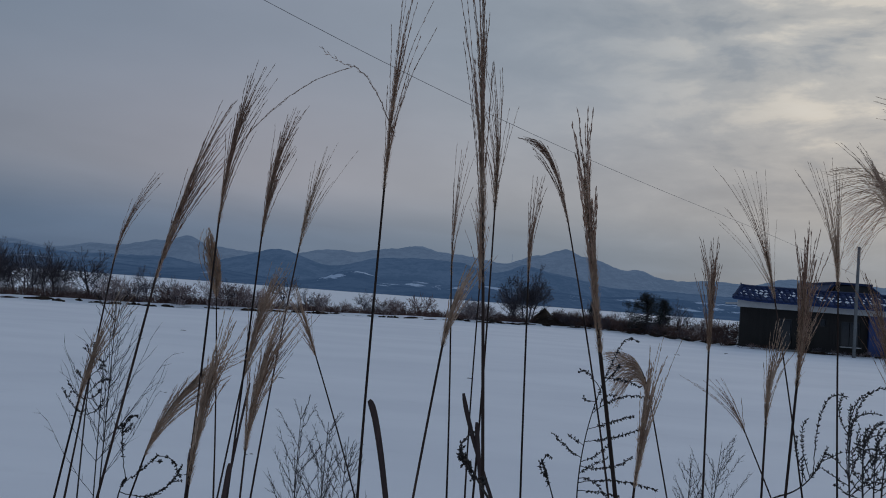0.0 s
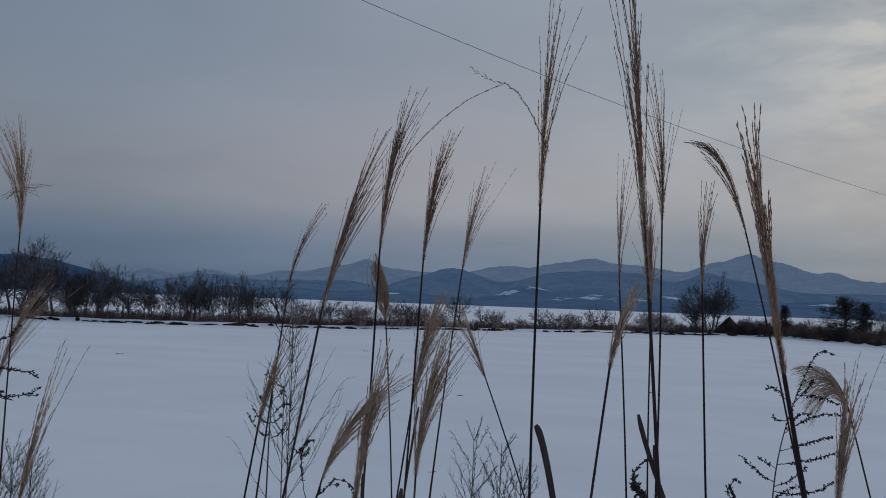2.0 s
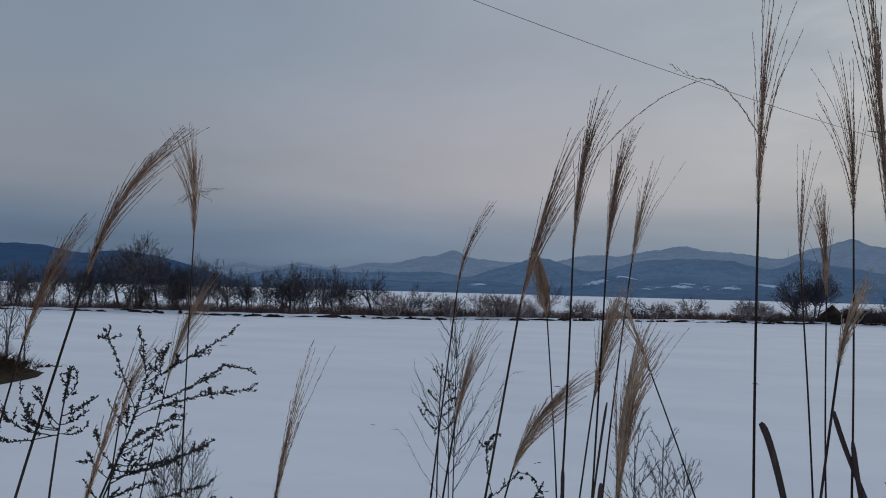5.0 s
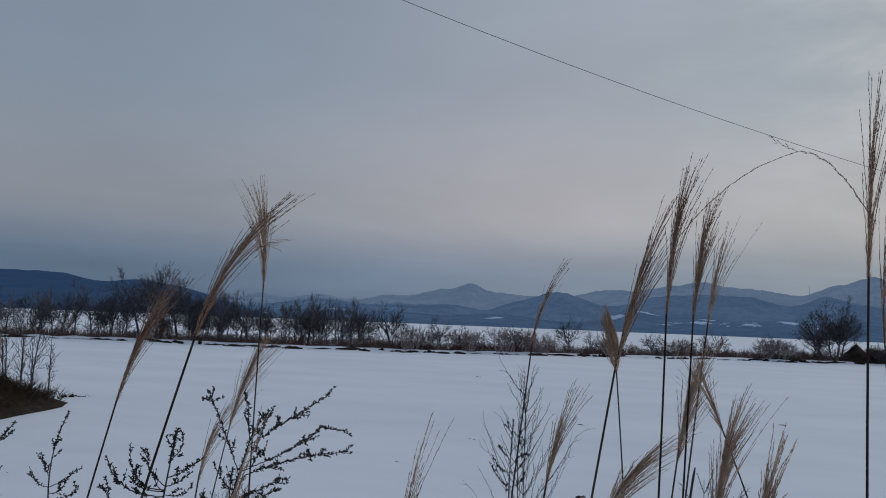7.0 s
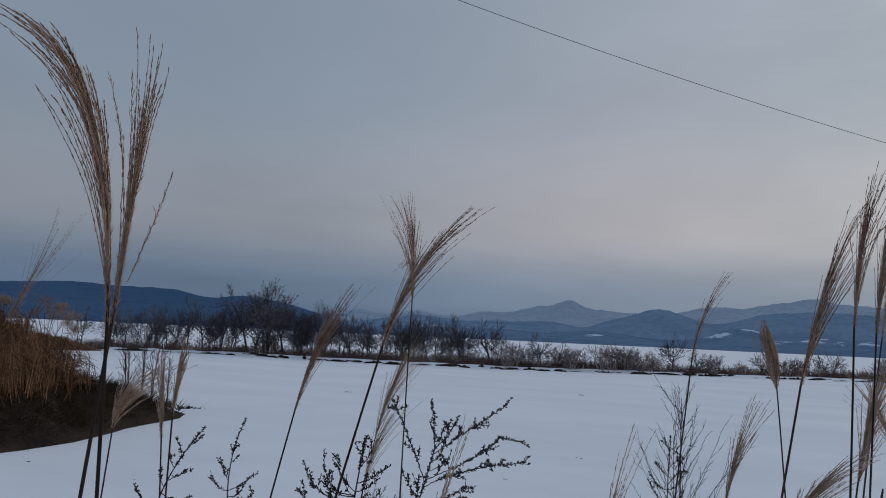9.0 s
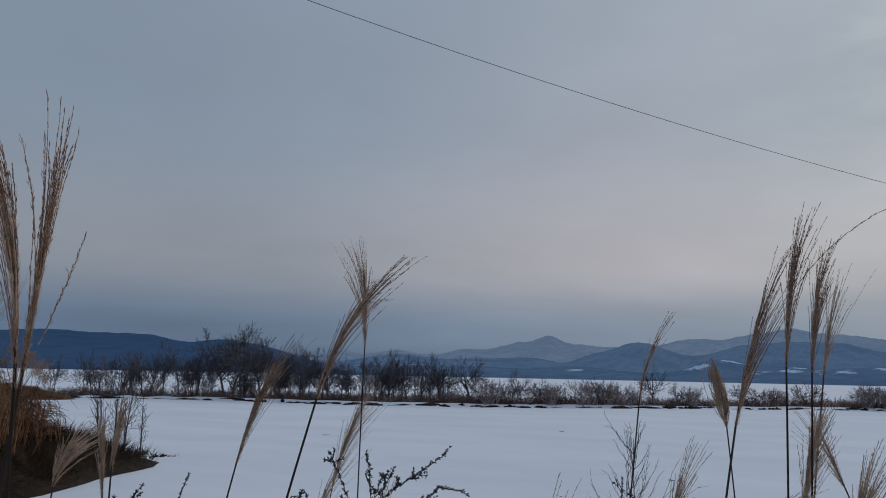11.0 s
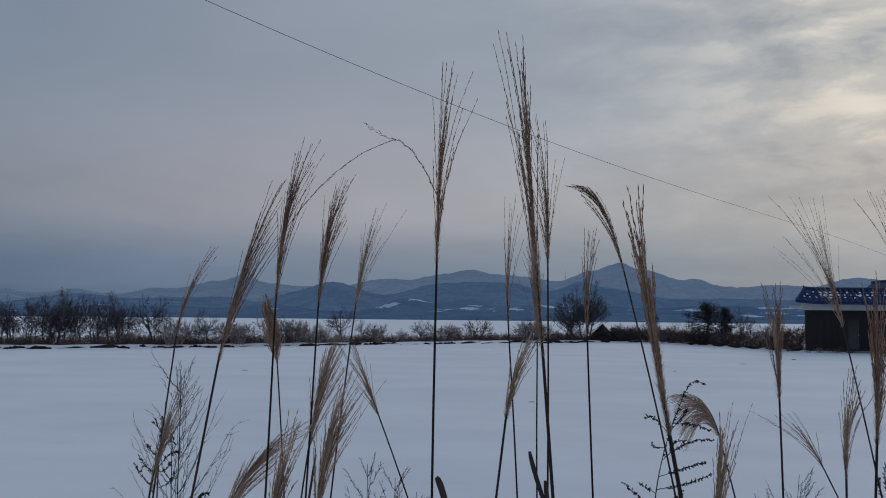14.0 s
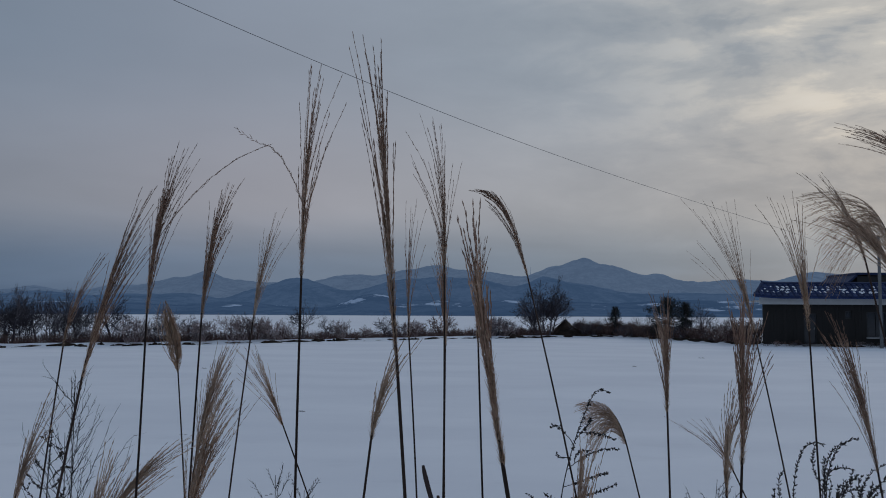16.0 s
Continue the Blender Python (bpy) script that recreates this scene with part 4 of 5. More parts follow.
    for sgn in (-1, 1):
        a = Vector((gx0 + 0.1 if sgn < 0 else gx1 - 0.35, gy - 0.25, zt + 0.0)) - off
        b = Vector((gx0 - 1.0 if sgn < 0 else gx1 + 0.9, gy - 0.25, zb + 0.75)) - off
        for yy in (0, 4.5):
            up.v += [a + Vector((0, yy, 0.05)), b + Vector((0, yy, 0.05)), b + Vector((0, yy, -0.09)), a + Vector((0, yy, -0.09))]
        k = 0 if sgn < 0 else 8
        up.f += [(k, k + 1, k + 2, k + 3), (k + 7, k + 6, k + 5, k + 4)] + [(k + i, k + 4 + i, k + 4 + (i + 1) % 4, k + (i + 1) % 4) for i in range(4)]
    flat = [Vector((gx0, gy - 0.25, zt + 0.05)) - off, Vector((gx1 - 0.2, gy - 0.25, zt + 0.13)) - off]
    up.box(flat[0].x, flat[0].y, flat[0].z - 0.06, flat[1].x, flat[1].y + 4.5, flat[1].z)
    up.done("upper_roof", ROOF, root, "dark blue upper roof with short sloping ends")
    box("roof_slab", CONCRETE, (x0 + 2.9, y0 + 2.0, top + 0.0), (x1, y1, top + 0.1), "flat grey roof slab")
    box("plinth", CONCRETE, (18.9, y0 - 0.7, gz), (21.8, y0 - 0.02, 0.14), "concrete step below the door")
    box("side_panel", BLUE_SHEET, (24.35, y0 - 0.25, gz), (35.9, y0 - 0.08, 2.5), "bright blue sheet panel")


house()


def pole():
    root = empty("utility_pole", (22.8, 49.2, ground_z(22.8, 49.2)), "slim grey metal pole in front of the house", "pole")
    m = Mesh()
    m.tube([Vector((0, 0, -0.1)), Vector((0, 0, 3.0)), Vector((0.02, 0, 6.4))], [0.095, 0.09, 0.08], 12)
    m.done("post", STEEL, root)
    c = Mesh()
    c.tube([Vector((0.02, 0, 6.38)), Vector((0.02, 0, 6.46))], [0.10, 0.09], 12)
    c.done("cap", STEEL, root)
    b = Mesh()
    b.tube([Vector((0.0, -0.02, 4.70)), Vector((-0.14, -0.12, 4.75))], [0.03, 0.025], 8)
    b.done("bracket", STEEL, root)


pole()


WIRE = (7.051, -6.084, 9.544, -5.759)


def overhead_wire():
    m = Mesh()
    a, b = Vector((-6.8, 9.1, 0)), Vector((22.2, 49.1, 0))
    pts = []
    for i in range(81):
        s = -0.55 + 1.55 * i / 80
        z = WIRE[0] + WIRE[1] * s + WIRE[2] * s * s + (WIRE[3] * s ** 3 if s > 0 else 0)
        p = a + (b - a) * s
        # the last stretch swings to the pole
        pts.append(Vector((p.x + 0.5 * max(0.0, (s - 0.85) / 0.15) ** 2, p.y, z)))
    m.tube(pts, 0.0058, 6)
    tagged(m.done("overhead_wire", CABLE), "grey overhead cable sagging to the pole", "cable")
    # the pole that carries its other end, behind the camera
    root = empty("utility_pole", tuple(pts[0].xy) + (0.0,), "tall concrete pole carrying the overhead cable", "pole")
    p = Mesh()
    p.tube([Vector((0, 0, -0.2)), Vector((0, 0, pts[0].z + 0.4))], [0.17, 0.11], 14)
    p.done("post", CONCRETE, root)


overhead_wire()

# ---- silver grass close to the camera ----
KINDS = {
    # branches, fan, thickness of a branch, down hairs, where branches stop leaving the axis, stiffness of the plume, reach of the down
    "thin": (16, 0.085, 0.00050, 320, 0.40, 0.5, 0.5),
    "medium": (28, 0.125, 0.00048, 700, 0.40, 0.5, 0.55),
    "full": (50, 0.105, 0.00048, 1500, 0.50, 0.55, 0.6),
    "strands": (14, 0.075, 0.00052, 500, 0.25, 0.5, 0.5),
    "slim": (34, 0.075, 0.00048, 1300, 0.50, 0.5, 0.7),
    "club": (80, 0.20, 0.00055, 3600, 0.65, 0.5, 1.0),
    "upright": (24, 0.095, 0.00050, 1100, 0.42, 0.55, 0.45),
    "open": (28, 0.165, 0.00050, 1000, 0.38, 0.55, 0.45),
    "bushy": (32, 0.225, 0.00048, 1300, 0.28, 0.55, 0.38),
    "fan": (18, 0.34, 0.00045, 250, 0.22, 0.55, 0.35),
    "tall": (30, 0.050, 0.00052, 2000, 0.60, 0.6, 0.5),
    "stringy": (26, 0.075, 0.00058, 2200, 0.55, 0.6, 0.6),
    "downy": (72, 0.15, 0.00048, 3400, 0.55, 0.5, 0.9),
    "curled": (44, 0.10, 0.00048, 900, 0.5, 0.95, 0.7),
    "curled_downy": (80, 0.10, 0.00044, 2000, 0.30, 0.9, 1.0),
    "arched": (64, 0.085, 0.00062, 3200, 0.6, 0.85, 0.8),
    "sweeping": (70, 0.26, 0.00050, 1500, 0.45, 0.8, 0.9),
    "spray": (60, 0.33, 0.00050, 1000, 0.45, 0.5, 0.8),
}
PALE_KINDS = ("slim", "spray", "club", "strands", "downy", "curled_downy", "bushy", "sweeping", "medium")
reed_count = [0]


def beaded(m, rng, pts, r):
    """A wiry branch with spikelets close along it."""
    k = len(pts)
    m.tube(pts, [r * 0.62 * (1 - 0.4 * i / k) for i in range(k)], 3, cap=False)
    for i in range(2, k - 1):
        d = (pts[i + 1] - pts[i]).normalized()
        q = pts[i].lerp(pts[i + 1], rng.random())
        m.bud(q, q + (d + spread(rng, 0.11)) * rng.uniform(0.006, 0.010), r * rng.uniform(0.75, 1.1))


def leaf_blade(root, points, width, twist=0.3):
    """A dead folded leaf blade as part of a stalk; its points are in the world."""
    foot = Vector(root.location)
    p = [Vector(v) - foot for v in points]
    path = bezier(p[0], p[1], p[2], 14)
    m = Mesh()
    for i, q in enumerate(path):
        t = (path[min(14, i + 1)] - path[max(0, i - 1)]).normalized()
        s = Vector((t.z, 0, -t.x)).normalized()
        s = Matrix.Rotation(twist * i / 14, 3, t) @ s
        w = width * 0.5 * min(1.0, 0.55 + 0.3 * i) * (1 - 0.35 * (i / 14) ** 2)
        fold = s.cross(t) * w * 0.35
        n0 = len(m.v)
        m.v += [q - s * w + fold, q, q + s * w + fold, q - s * w + fold + s.cross(t) * 0.0006, q + s.cross(t) * 0.0006, q + s * w + fold + s.cross(t) * 0.0006]
        if i:
            a = n0 - 6
            m.f += [(a, a + 1, n0 + 1, n0), (a + 1, a + 2, n0 + 2, n0 + 1), (a + 4, a + 3, n0 + 3, n0 + 4), (a + 5, a + 4, n0 + 4, n0 + 5), (a, n0, n0 + 3, a + 3), (a + 2, a + 5, n0 + 5, n0 + 2)]
    m.f += [(0, 3, 4, 1), (1, 4, 5, 2)]
    m.done("leaf", LEAF, root, "dead red-brown leaf blade", smooth=True)


def reed(x, y, z, lean, dx, dz, kind, thick=1.0, extra=(), blades=(), tuft=()):
    """One stalk: its neck stands at x, y, z and leans sideways by lean; the plume reaches dx, dz beyond the neck."""
    reed_count[0] += 1
    rng = random.Random(100 + reed_count[0])
    count, fan, r, hairs, stop, stiff, fuzz = KINDS[kind]
    words = {"stringy": "long stringy", "sweeping": "heavy sweeping", "fan": "wide spreading", "bushy": "bushy", "thin": "sparse", "strands": "thin straight", "club": "closed golden", "medium": "loose", "full": "full", "open": "open fanned", "tall": "long narrow", "downy": "soft downy", "slim": "slim pale", "upright": "tall upright", "spray": "wide feathery", "curled": "hooked", "curled_downy": "drooping downy", "arched": "arching"}[kind]
    neck = Vector((x, y, z))
    ahead = Vector((x - 0.2, y, 0) if x > -0.5 else (x + 0.08, y + 0.12, 0)).normalized()
    side = Vector((ahead.y, -ahead.x, 0))
    up = Vector((0, 0, 1))
    h = z - 0.02
    foot = neck - up * h - side * (lean * h * 0.72)
    bend = neck - up * (h * 0.55) - side * (lean * h * 0.55)
    root = empty("silver_grass_stalk", tuple(foot), f"dry brown grass stalk with a {words} tan seed plume", "grass stalk", "silver grass by the field")
    stem = Mesh()
    pts = [p - foot for p in bezier(foot, bend, neck, 22)]
    sag = rng.uniform(-0.004, 0.004)
    pts = [p + side * (sag * math.sin(3 * math.pi * i / 22)) for i, p in enumerate(pts)]
    radii = [0.0031 * thick * (1 - 0.52 * i / 22) * (1.16 if i % 6 == 5 else 1.0) for i in range(23)]
    stem.tube(pts, radii, 7)
    stem.done("stem", STEM, root, smooth=True)
    # plume
    way = (neck - bend).normalized()
    ln = math.hypot(dx, dz)
    tip = side * dx + up * dz + ahead * rng.uniform(-0.02, 0.02)
    ctrl = way * (ln * stiff)
    axis = bezier(Vector((0, 0, 0)), ctrl, tip, 20)
    plume, down = Mesh(), Mesh()
    base = neck - foot
    neck_part = Mesh()
    neck_part.tube([base + p for p in axis[:9]], [radii[-1] * (1 - 0.08 * i) for i in range(9)], 6, cap=False)
    neck_part.done("neck", STEM, root, smooth=True)
    sgn = 1 if dx > 0 else -1
    lee = side * sgn
    for i in range(count):
        # each branch hugs the axis first and leaves it later; the lower ones end lower and stand off most
        u = stop * rng.random() ** 1.2
        j = int(u * 20)
        start = axis[j]
        end_u = min(1.0, (0.60 + 0.40 * u / stop) * rng.uniform(0.78, 1.08)) if i > 3 else rng.uniform(0.9, 1.0)
        e = axis[int(end_u * 20)]
        ang, rad = rng.uniform(0, 6.28), rng.random() ** 0.9 * (1.75 - 0.95 * u / stop)
        off = (side * math.cos(ang) + ahead * math.sin(ang) * 0.8 + lee * 0.35) * (rad * fan * ln * (0.35 + end_u * 0.65))
        e = e + off
        k = (j + int(end_u * 20)) // 2
        c = axis[k] * 2 - (axis[j] + axis[int(end_u * 20)]) * 0.5 + off * 0.22
        if kind == "club":
            # a closed spindle: widest in its middle
            e, c = e - off * 0.8, c + off * 0.75
        if kind == "curled_downy":
            # silky branches that arch over one after another and hang at their ends
            a = (i + rng.random()) / count
            e = tip * (1.05 - 0.35 * a) + side * (sgn * ln * 0.12 * rng.random()) - up * (ln * (0.02 + 0.75 * a ** 1.3)) + ahead * (rng.uniform(-0.2, 0.2) * ln)
            c = way * (ln * (0.85 - 0.38 * a)) + side * (sgn * ln * 0.18) + ahead * (rng.uniform(-0.1, 0.1) * ln)
            start = axis[int(8 * rng.random())]
        path = bezier(start, c, e, 24)
        ph, wob = rng.uniform(0, 6.28), rng.uniform(0.0001, 0.0005)
        path = [base + p + side * (wob * math.sin(ph + q * 0.6)) + spread(rng, 0.00015) for q, p in enumerate(path)]
        beaded(plume, rng, path, r * 1.2 * thick ** 0.5)
        for k in range(int(hairs / count)):
            q = path[min(23, int(23 * fuzz * rng.random() ** 1.5))] + spread(rng, 0.0008)
            d = (path[10] - path[6]).normalized()
            down.spike(q, q + (d + spread(rng, 0.36)) * rng.uniform(0.006, 0.015), 0.00021)
    for rows in extra:
        p = [Vector(v) - foot for v in rows]
        path = bezier(p[0], p[1], p[2], 26)
        beaded(plume, rng, [q + spread(rng, 0.0006) for q in path], 0.00052)
        beaded(plume, rng, [q + spread(rng, 0.0010) for q in path], 0.00045)
        beaded(plume, rng, [q + spread(rng, 0.0014) for q in path[:20]], 0.00045)
        if len(p) > 3:
            path = bezier(p[2], p[2] + (p[2] - p[1]) * 0.55, p[3], 14)
            beaded(plume, rng, [q + spread(rng, 0.001) for q in path], 0.0006)
    for rows in tuft:
        p = [Vector(v) - foot for v in rows]
        for k in range(7):
            path = bezier(p[0] + spread(rng, 0.012), p[1] + spread(rng, 0.01), p[2] + spread(rng, 0.018), 16)
            plume.tube(path, 0.0004, 3, cap=False)
            for q in path[3:]:
                down.spike(q, q + spread(rng, 0.008) + Vector((0, 0, -0.004)), 0.0003)
                down.spike(q, q + spread(rng, 0.008), 0.0003)
    plume_part = plume.done("plume", DOWN if kind == "club" else PALE_PLUME if kind in PALE_KINDS else PLUME, root)
    for a, b, c, w in blades:
        leaf_blade(root, (a, b, c), w)
    if down.v:
        tagged(down.done("plume_down", DOWN, plume_part, "pale silky down"), kind="stuff")
    return root


reed(-0.451, 1.593, 1.771, 0.11, 0.073, 0.194, "thin")
reed(-0.329, 1.234, 1.555, 0.13, 0.052, 0.178, "medium")
reed(-0.219, 1.203, 1.752, 0.18, 0.085, 0.273, "full", thick=1.1)
reed(-0.149, 1.249, 1.841, 0.04, 0.043, 0.254, "full", extra=[((-0.141, 1.259, 1.951), (-0.063, 1.250, 2.064), (0.036, 1.220, 2.084))], blades=[((-0.101, 1.253, 1.49), (-0.103, 1.252, 1.46), (-0.118, 1.250, 1.33), 0.007), ((-0.156, 1.237, 1.51), (-0.156, 1.237, 1.46), (-0.154, 1.237, 1.35), 0.006)])
reed(-0.312, 1.813, 1.718, -0.07, -0.031, 0.154, "club")
reed(-0.120, 1.397, 1.834, 0.05, 0.034, 0.233, "full")
reed(-0.112, 1.664, 1.824, 0.11, 0.048, 0.225, "medium")
reed(0.113, 1.084, 1.889, 0.00, 0.020, 0.286, "upright", extra=[((0.121, 1.084, 1.960), (0.080, 1.126, 2.057), (0.043, 1.161, 2.071), (-0.002, 1.173, 2.097))], blades=[((0.117, 1.070, 1.622), (0.132, 1.062, 1.612), (0.170, 1.030, 1.40), 0.0085)])
reed(0.247, 0.962, 1.776, -0.08, -0.028, 0.393, "tall", thick=1.2)
reed(0.268, 1.499, 1.914, 0.01, -0.015, 0.281, "open", blades=[((0.236, 1.466, 1.595), (0.250, 1.456, 1.53), (0.316, 1.430, 1.38), 0.008), ((0.262, 1.45, 1.55), (0.268, 1.45, 1.49), (0.292, 1.44, 1.36), 0.008)])
reed(0.197, 1.614, 1.799, -0.05, 0.011, 0.269, "thin")
reed(0.203, 1.076, 1.694, 0.12, 0.039, 0.122, "medium")
reed(0.255, 1.803, 1.778, -0.01, -0.011, 0.238, "full")
reed(0.328, 1.384, 1.790, -0.04, 0.006, 0.194, "thin")
reed(0.421, 1.644, 1.901, -0.22, -0.100, 0.178, "curled")
reed(0.356, 0.790, 1.716, -0.16, -0.027, 0.233, "stringy", thick=1.25)
reed(0.615, 1.747, 1.592, -0.25, -0.082, 0.075, "curled_downy")
reed(0.435, 0.982, 1.558, 0.07, 0.015, 0.176, "slim")
reed(0.601, 1.297, 1.704, -0.00, -0.002, 0.181, "full")
reed(0.915, 1.900, 1.808, -0.19, -0.081, 0.303, "bushy")
reed(0.889, 1.523, 1.817, -0.05, -0.012, 0.243, "bushy")
reed(0.616, 0.995, 1.683, 0.05, 0.003, 0.190, "full")
reed(0.652, 1.186, 1.611, -0.01, 0.014, 0.156, "medium")
reed(0.873, 1.921, 1.505, -0.44, -0.079, 0.116, "fan")
reed(-0.086, 1.818, 1.609, -0.37, -0.065, 0.172, "bushy")
reed(-0.149, 1.466, 1.587, 0.13, 0.050, 0.218, "downy", blades=[((-0.112, 1.374, 1.595), (-0.121, 1.372, 1.54), (-0.140, 1.365, 1.35), 0.004)])
reed(-0.017, 0.799, 1.564, 0.05, 0.024, 0.163, "slim")
reed(-0.264, 1.347, 1.470, 0.28, 0.132, 0.182, "downy")
reed(-0.074, 1.229, 1.513, 0.03, 0.044, 0.225, "downy")
reed(-0.405, 0.823, 1.521, 0.12, 0.040, 0.199, "strands")
reed(-1.139, 1.653, 1.880, 0.01, -0.023, 0.293, "downy", tuft=[((-1.161, 1.618, 1.96), (-1.13, 1.64, 2.0), (-1.09, 1.668, 1.985))])
reed(-0.753, 0.894, 1.781, 0.26, 0.131, 0.218, "full", thick=1.1)
reed(-1.008, 1.035, 1.663, 0.22, 0.092, 0.229, "full")
reed(-1.333, 1.829, 1.515, 0.19, 0.115, 0.290, "downy")
reed(-0.582, 0.721, 1.525, 0.23, 0.054, 0.191, "strands")
reed(-1.016, 1.279, 1.495, 0.11, 0.075, 0.184, "medium")
reed(-0.781, 0.429, 1.796, -0.04, -0.108, 0.295, "arched", thick=1.2)
reed(-0.787, 0.439, 1.796, 0.08, 0.019, 0.312, "stringy", thick=1.2, extra=[((-0.808, 0.466, 1.871), (-0.809, 0.465, 1.976), (-0.813, 0.461, 2.062)), ((-0.810, 0.464, 1.888), (-0.812, 0.462, 1.982), (-0.827, 0.444, 2.055)), ((-0.805, 0.470, 1.842), (-0.793, 0.483, 1.891), (-0.781, 0.495, 1.956))])
reed(-2.645, 1.618, 1.763, 0.45, 0.140, 0.416, "open")
reed(-1.406, 1.000, 1.598, 0.09, 0.081, 0.129, "spray")
reed(-1.293, 1.014, 1.588, -0.05, -0.005, 0.166, "slim")
reed(-1.200, 0.944, 1.641, 0.01, 0.014, 0.137, "slim")
reed(1.169, 1.788, 1.936, -0.16, -0.160, 0.166, "curled_downy")
reed(1.090, 1.536, 2.070, -0.15, -0.119, 0.118, "spray")
reed(0.989, 1.526, 1.932, -0.18, -0.087, 0.176, "medium")
reed(0.922, 1.359, 1.612, -0.15, -0.060, 0.246, "full")
reed(0.964, 1.345, 1.880, -0.40, -0.088, 0.117, "sweeping")

# ---- weeds and twiggy shrubs among the grass ----


HERBS = {
    # seeds for each step, length and thickness of a seed, how far they stand off, bare part of a shoot, how far the tips hang
    "fern": (4, 0.0068, 0.0016, 0.75, 0.16, 0.0),
    "leafy": (3, 0.0064, 0.0014, 0.55, 0.12, 0.0),
    "seedy": (5, 0.0056, 0.00125, 0.80, 0.16, 0.0),
}


def herb(low, bow, tip, kind, seed, shoots):
    """A dead herb. Each shoot: where it leaves the stem (or, past 1, an earlier shoot), its bow and its end, sideways and up."""
    rng = random.Random(700 + seed)
    dense, size, girth, stand, bare, hang = HERBS[kind]
    low, bow, tip = Vector(low), Vector(bow), Vector(tip)
    ahead = Vector((tip.x, tip.y, 0)).normalized()
    side = Vector((ahead.y, -ahead.x, 0))
    foot = Vector((low.x - (bow.x - low.x) * 1.5, low.y - (bow.y - low.y) * 1.5, ground_z(low.x, low.y)))
    words = {"fern": "blackish dead weed with drooping shoots of dry seed heads", "leafy": "blackish dead weed with arching shoots of narrow dry leaves", "seedy": "dead dark brown weed with many small dry seed heads"}[kind]
    root = empty("dry_weed", tuple(foot), words, "weed", "weeds among the grass")
    stem, heads = Mesh(), Mesh()
    main = bezier(low - foot, bow - foot, tip - foot, 40)
    way = (main[1] - main[0]).normalized()
    under = bezier(Vector((0, 0, -0.02)), main[0] - way * 0.35, main[0], 12)
    stem.tube(under + main[1:], [0.0024 * (1 - 0.35 * i / 12) for i in range(13)] + [0.0015 * (1 - 0.6 * i / 40) for i in range(1, 41)], 5)

    def dress(path, start):
        n = len(path) - 1
        for i in range(n):
            k = i / n
            if k < start:
                continue
            d = (path[i + 1] - path[i]).normalized()
            if kind == "leafy":
                for sgn in (-1, 1):
                    if rng.random() < 0.95:
                        q = path[i].lerp(path[i + 1], rng.random())
                        w = (d * 0.9 + side * (sgn * rng.uniform(0.3, 0.8)) + spread(rng, 0.35)).normalized()
                        heads.bud(q, q + w * size * rng.uniform(0.6, 1.15), girth * rng.uniform(0.7, 1.2))
                continue
            clump = 0.5 + 0.5 * math.sin(i * 1.9 + seed + path[0].x * 90)
            for c in range(max(1, int(dense * (0.45 + 0.9 * clump) + rng.random()))):
                q = path[i].lerp(path[i + 1], rng.random())
                w = (d * 0.5 + spread(rng, stand) + Vector((0, 0, -0.25 if kind == "fern" else 0.15))).normalized()
                heads.bud(q, q + w * size * rng.uniform(0.55, 1.1), girth * rng.uniform(0.7, 1.3))

    curves = [main]
    for u, mx, mz, ex, ez in shoots:
        p = curves[int(u)]
        p = p[min(len(p) - 1, int((u - int(u)) * (len(p) - 1) + 0.5))]
        depth = rng.uniform(-0.5, 0.5) * math.hypot(ex, ez)
        end = p + side * ex + Vector((0, 0, ez)) + ahead * depth
        ln = (end - p).length
        n = max(6, int(ln / 0.0042))
        path = [q + spread(rng, 0.0008) for q in bezier(p, p + side * mx + Vector((0, 0, mz)) + ahead * (depth * 0.5), end, n)]
        path[0] = p
        stem.tube(path, [0.00085 * (1 - 0.5 * i / n) for i in range(n + 1)], 4, cap=False)
        dress(path, bare)
        curves.append(path)
        if kind == "seedy":
            for k in range(int(ln / 0.02)):
                j = rng.randrange(n // 5, n)
                d = (path[j] - path[j - 1]).normalized()
                w = (d + spread(rng, 0.8)).normalized()
                sub = [path[j] + w * (rng.uniform(0.010, 0.022) * q / 4) for q in range(5)]
                stem.tube(sub, 0.0005, 3, cap=False)
                dress(sub, 0.2)
    dress(main[20:], 0.1)
    stem.done("stem", WEED, root)
    tagged(heads.done("seed_spray", WEED, root), kind="stuff")
    return root


herb((0.473, 1.681, 1.383), (0.471, 1.681, 1.546), (0.544, 1.669, 1.700), "fern", 1, [
    (0.97, 0.012, 0.022, 0.031, 0.004), (0.68, -0.031, 0.046, -0.045, 0.030), (0.75, 0.037, 0.003, 0.064, -0.012), (0.53, 0.047, 0.048, 0.092, 0.037), (0.43, 0.052, 0.026, 0.094, 0.043),
    (0.35, 0.041, 0.003, 0.098, 0.029), (0.25, -0.022, 0.010, -0.056, 0.043), (0.33, -0.016, 0.008, -0.032, 0.015), (0.20, 0.057, -0.006, 0.101, 0.033), (0.10, 0.075, 0.024, 0.149, 0.008),
    (0.12, 0.028, 0.012, 0.059, -0.022), (0.15, 0.005, 0.009, 0.054, 0.039), (0.23, 0.027, 0.010, 0.051, 0.038), (0.05, 0.043, 0.007, 0.083, -0.000), (4.15, 0.001, 0.028, 0.035, 0.028),
    (0.70, 0.027, 0.033, 0.033, 0.043), (0.60, -0.021, -0.003, -0.024, 0.011)])
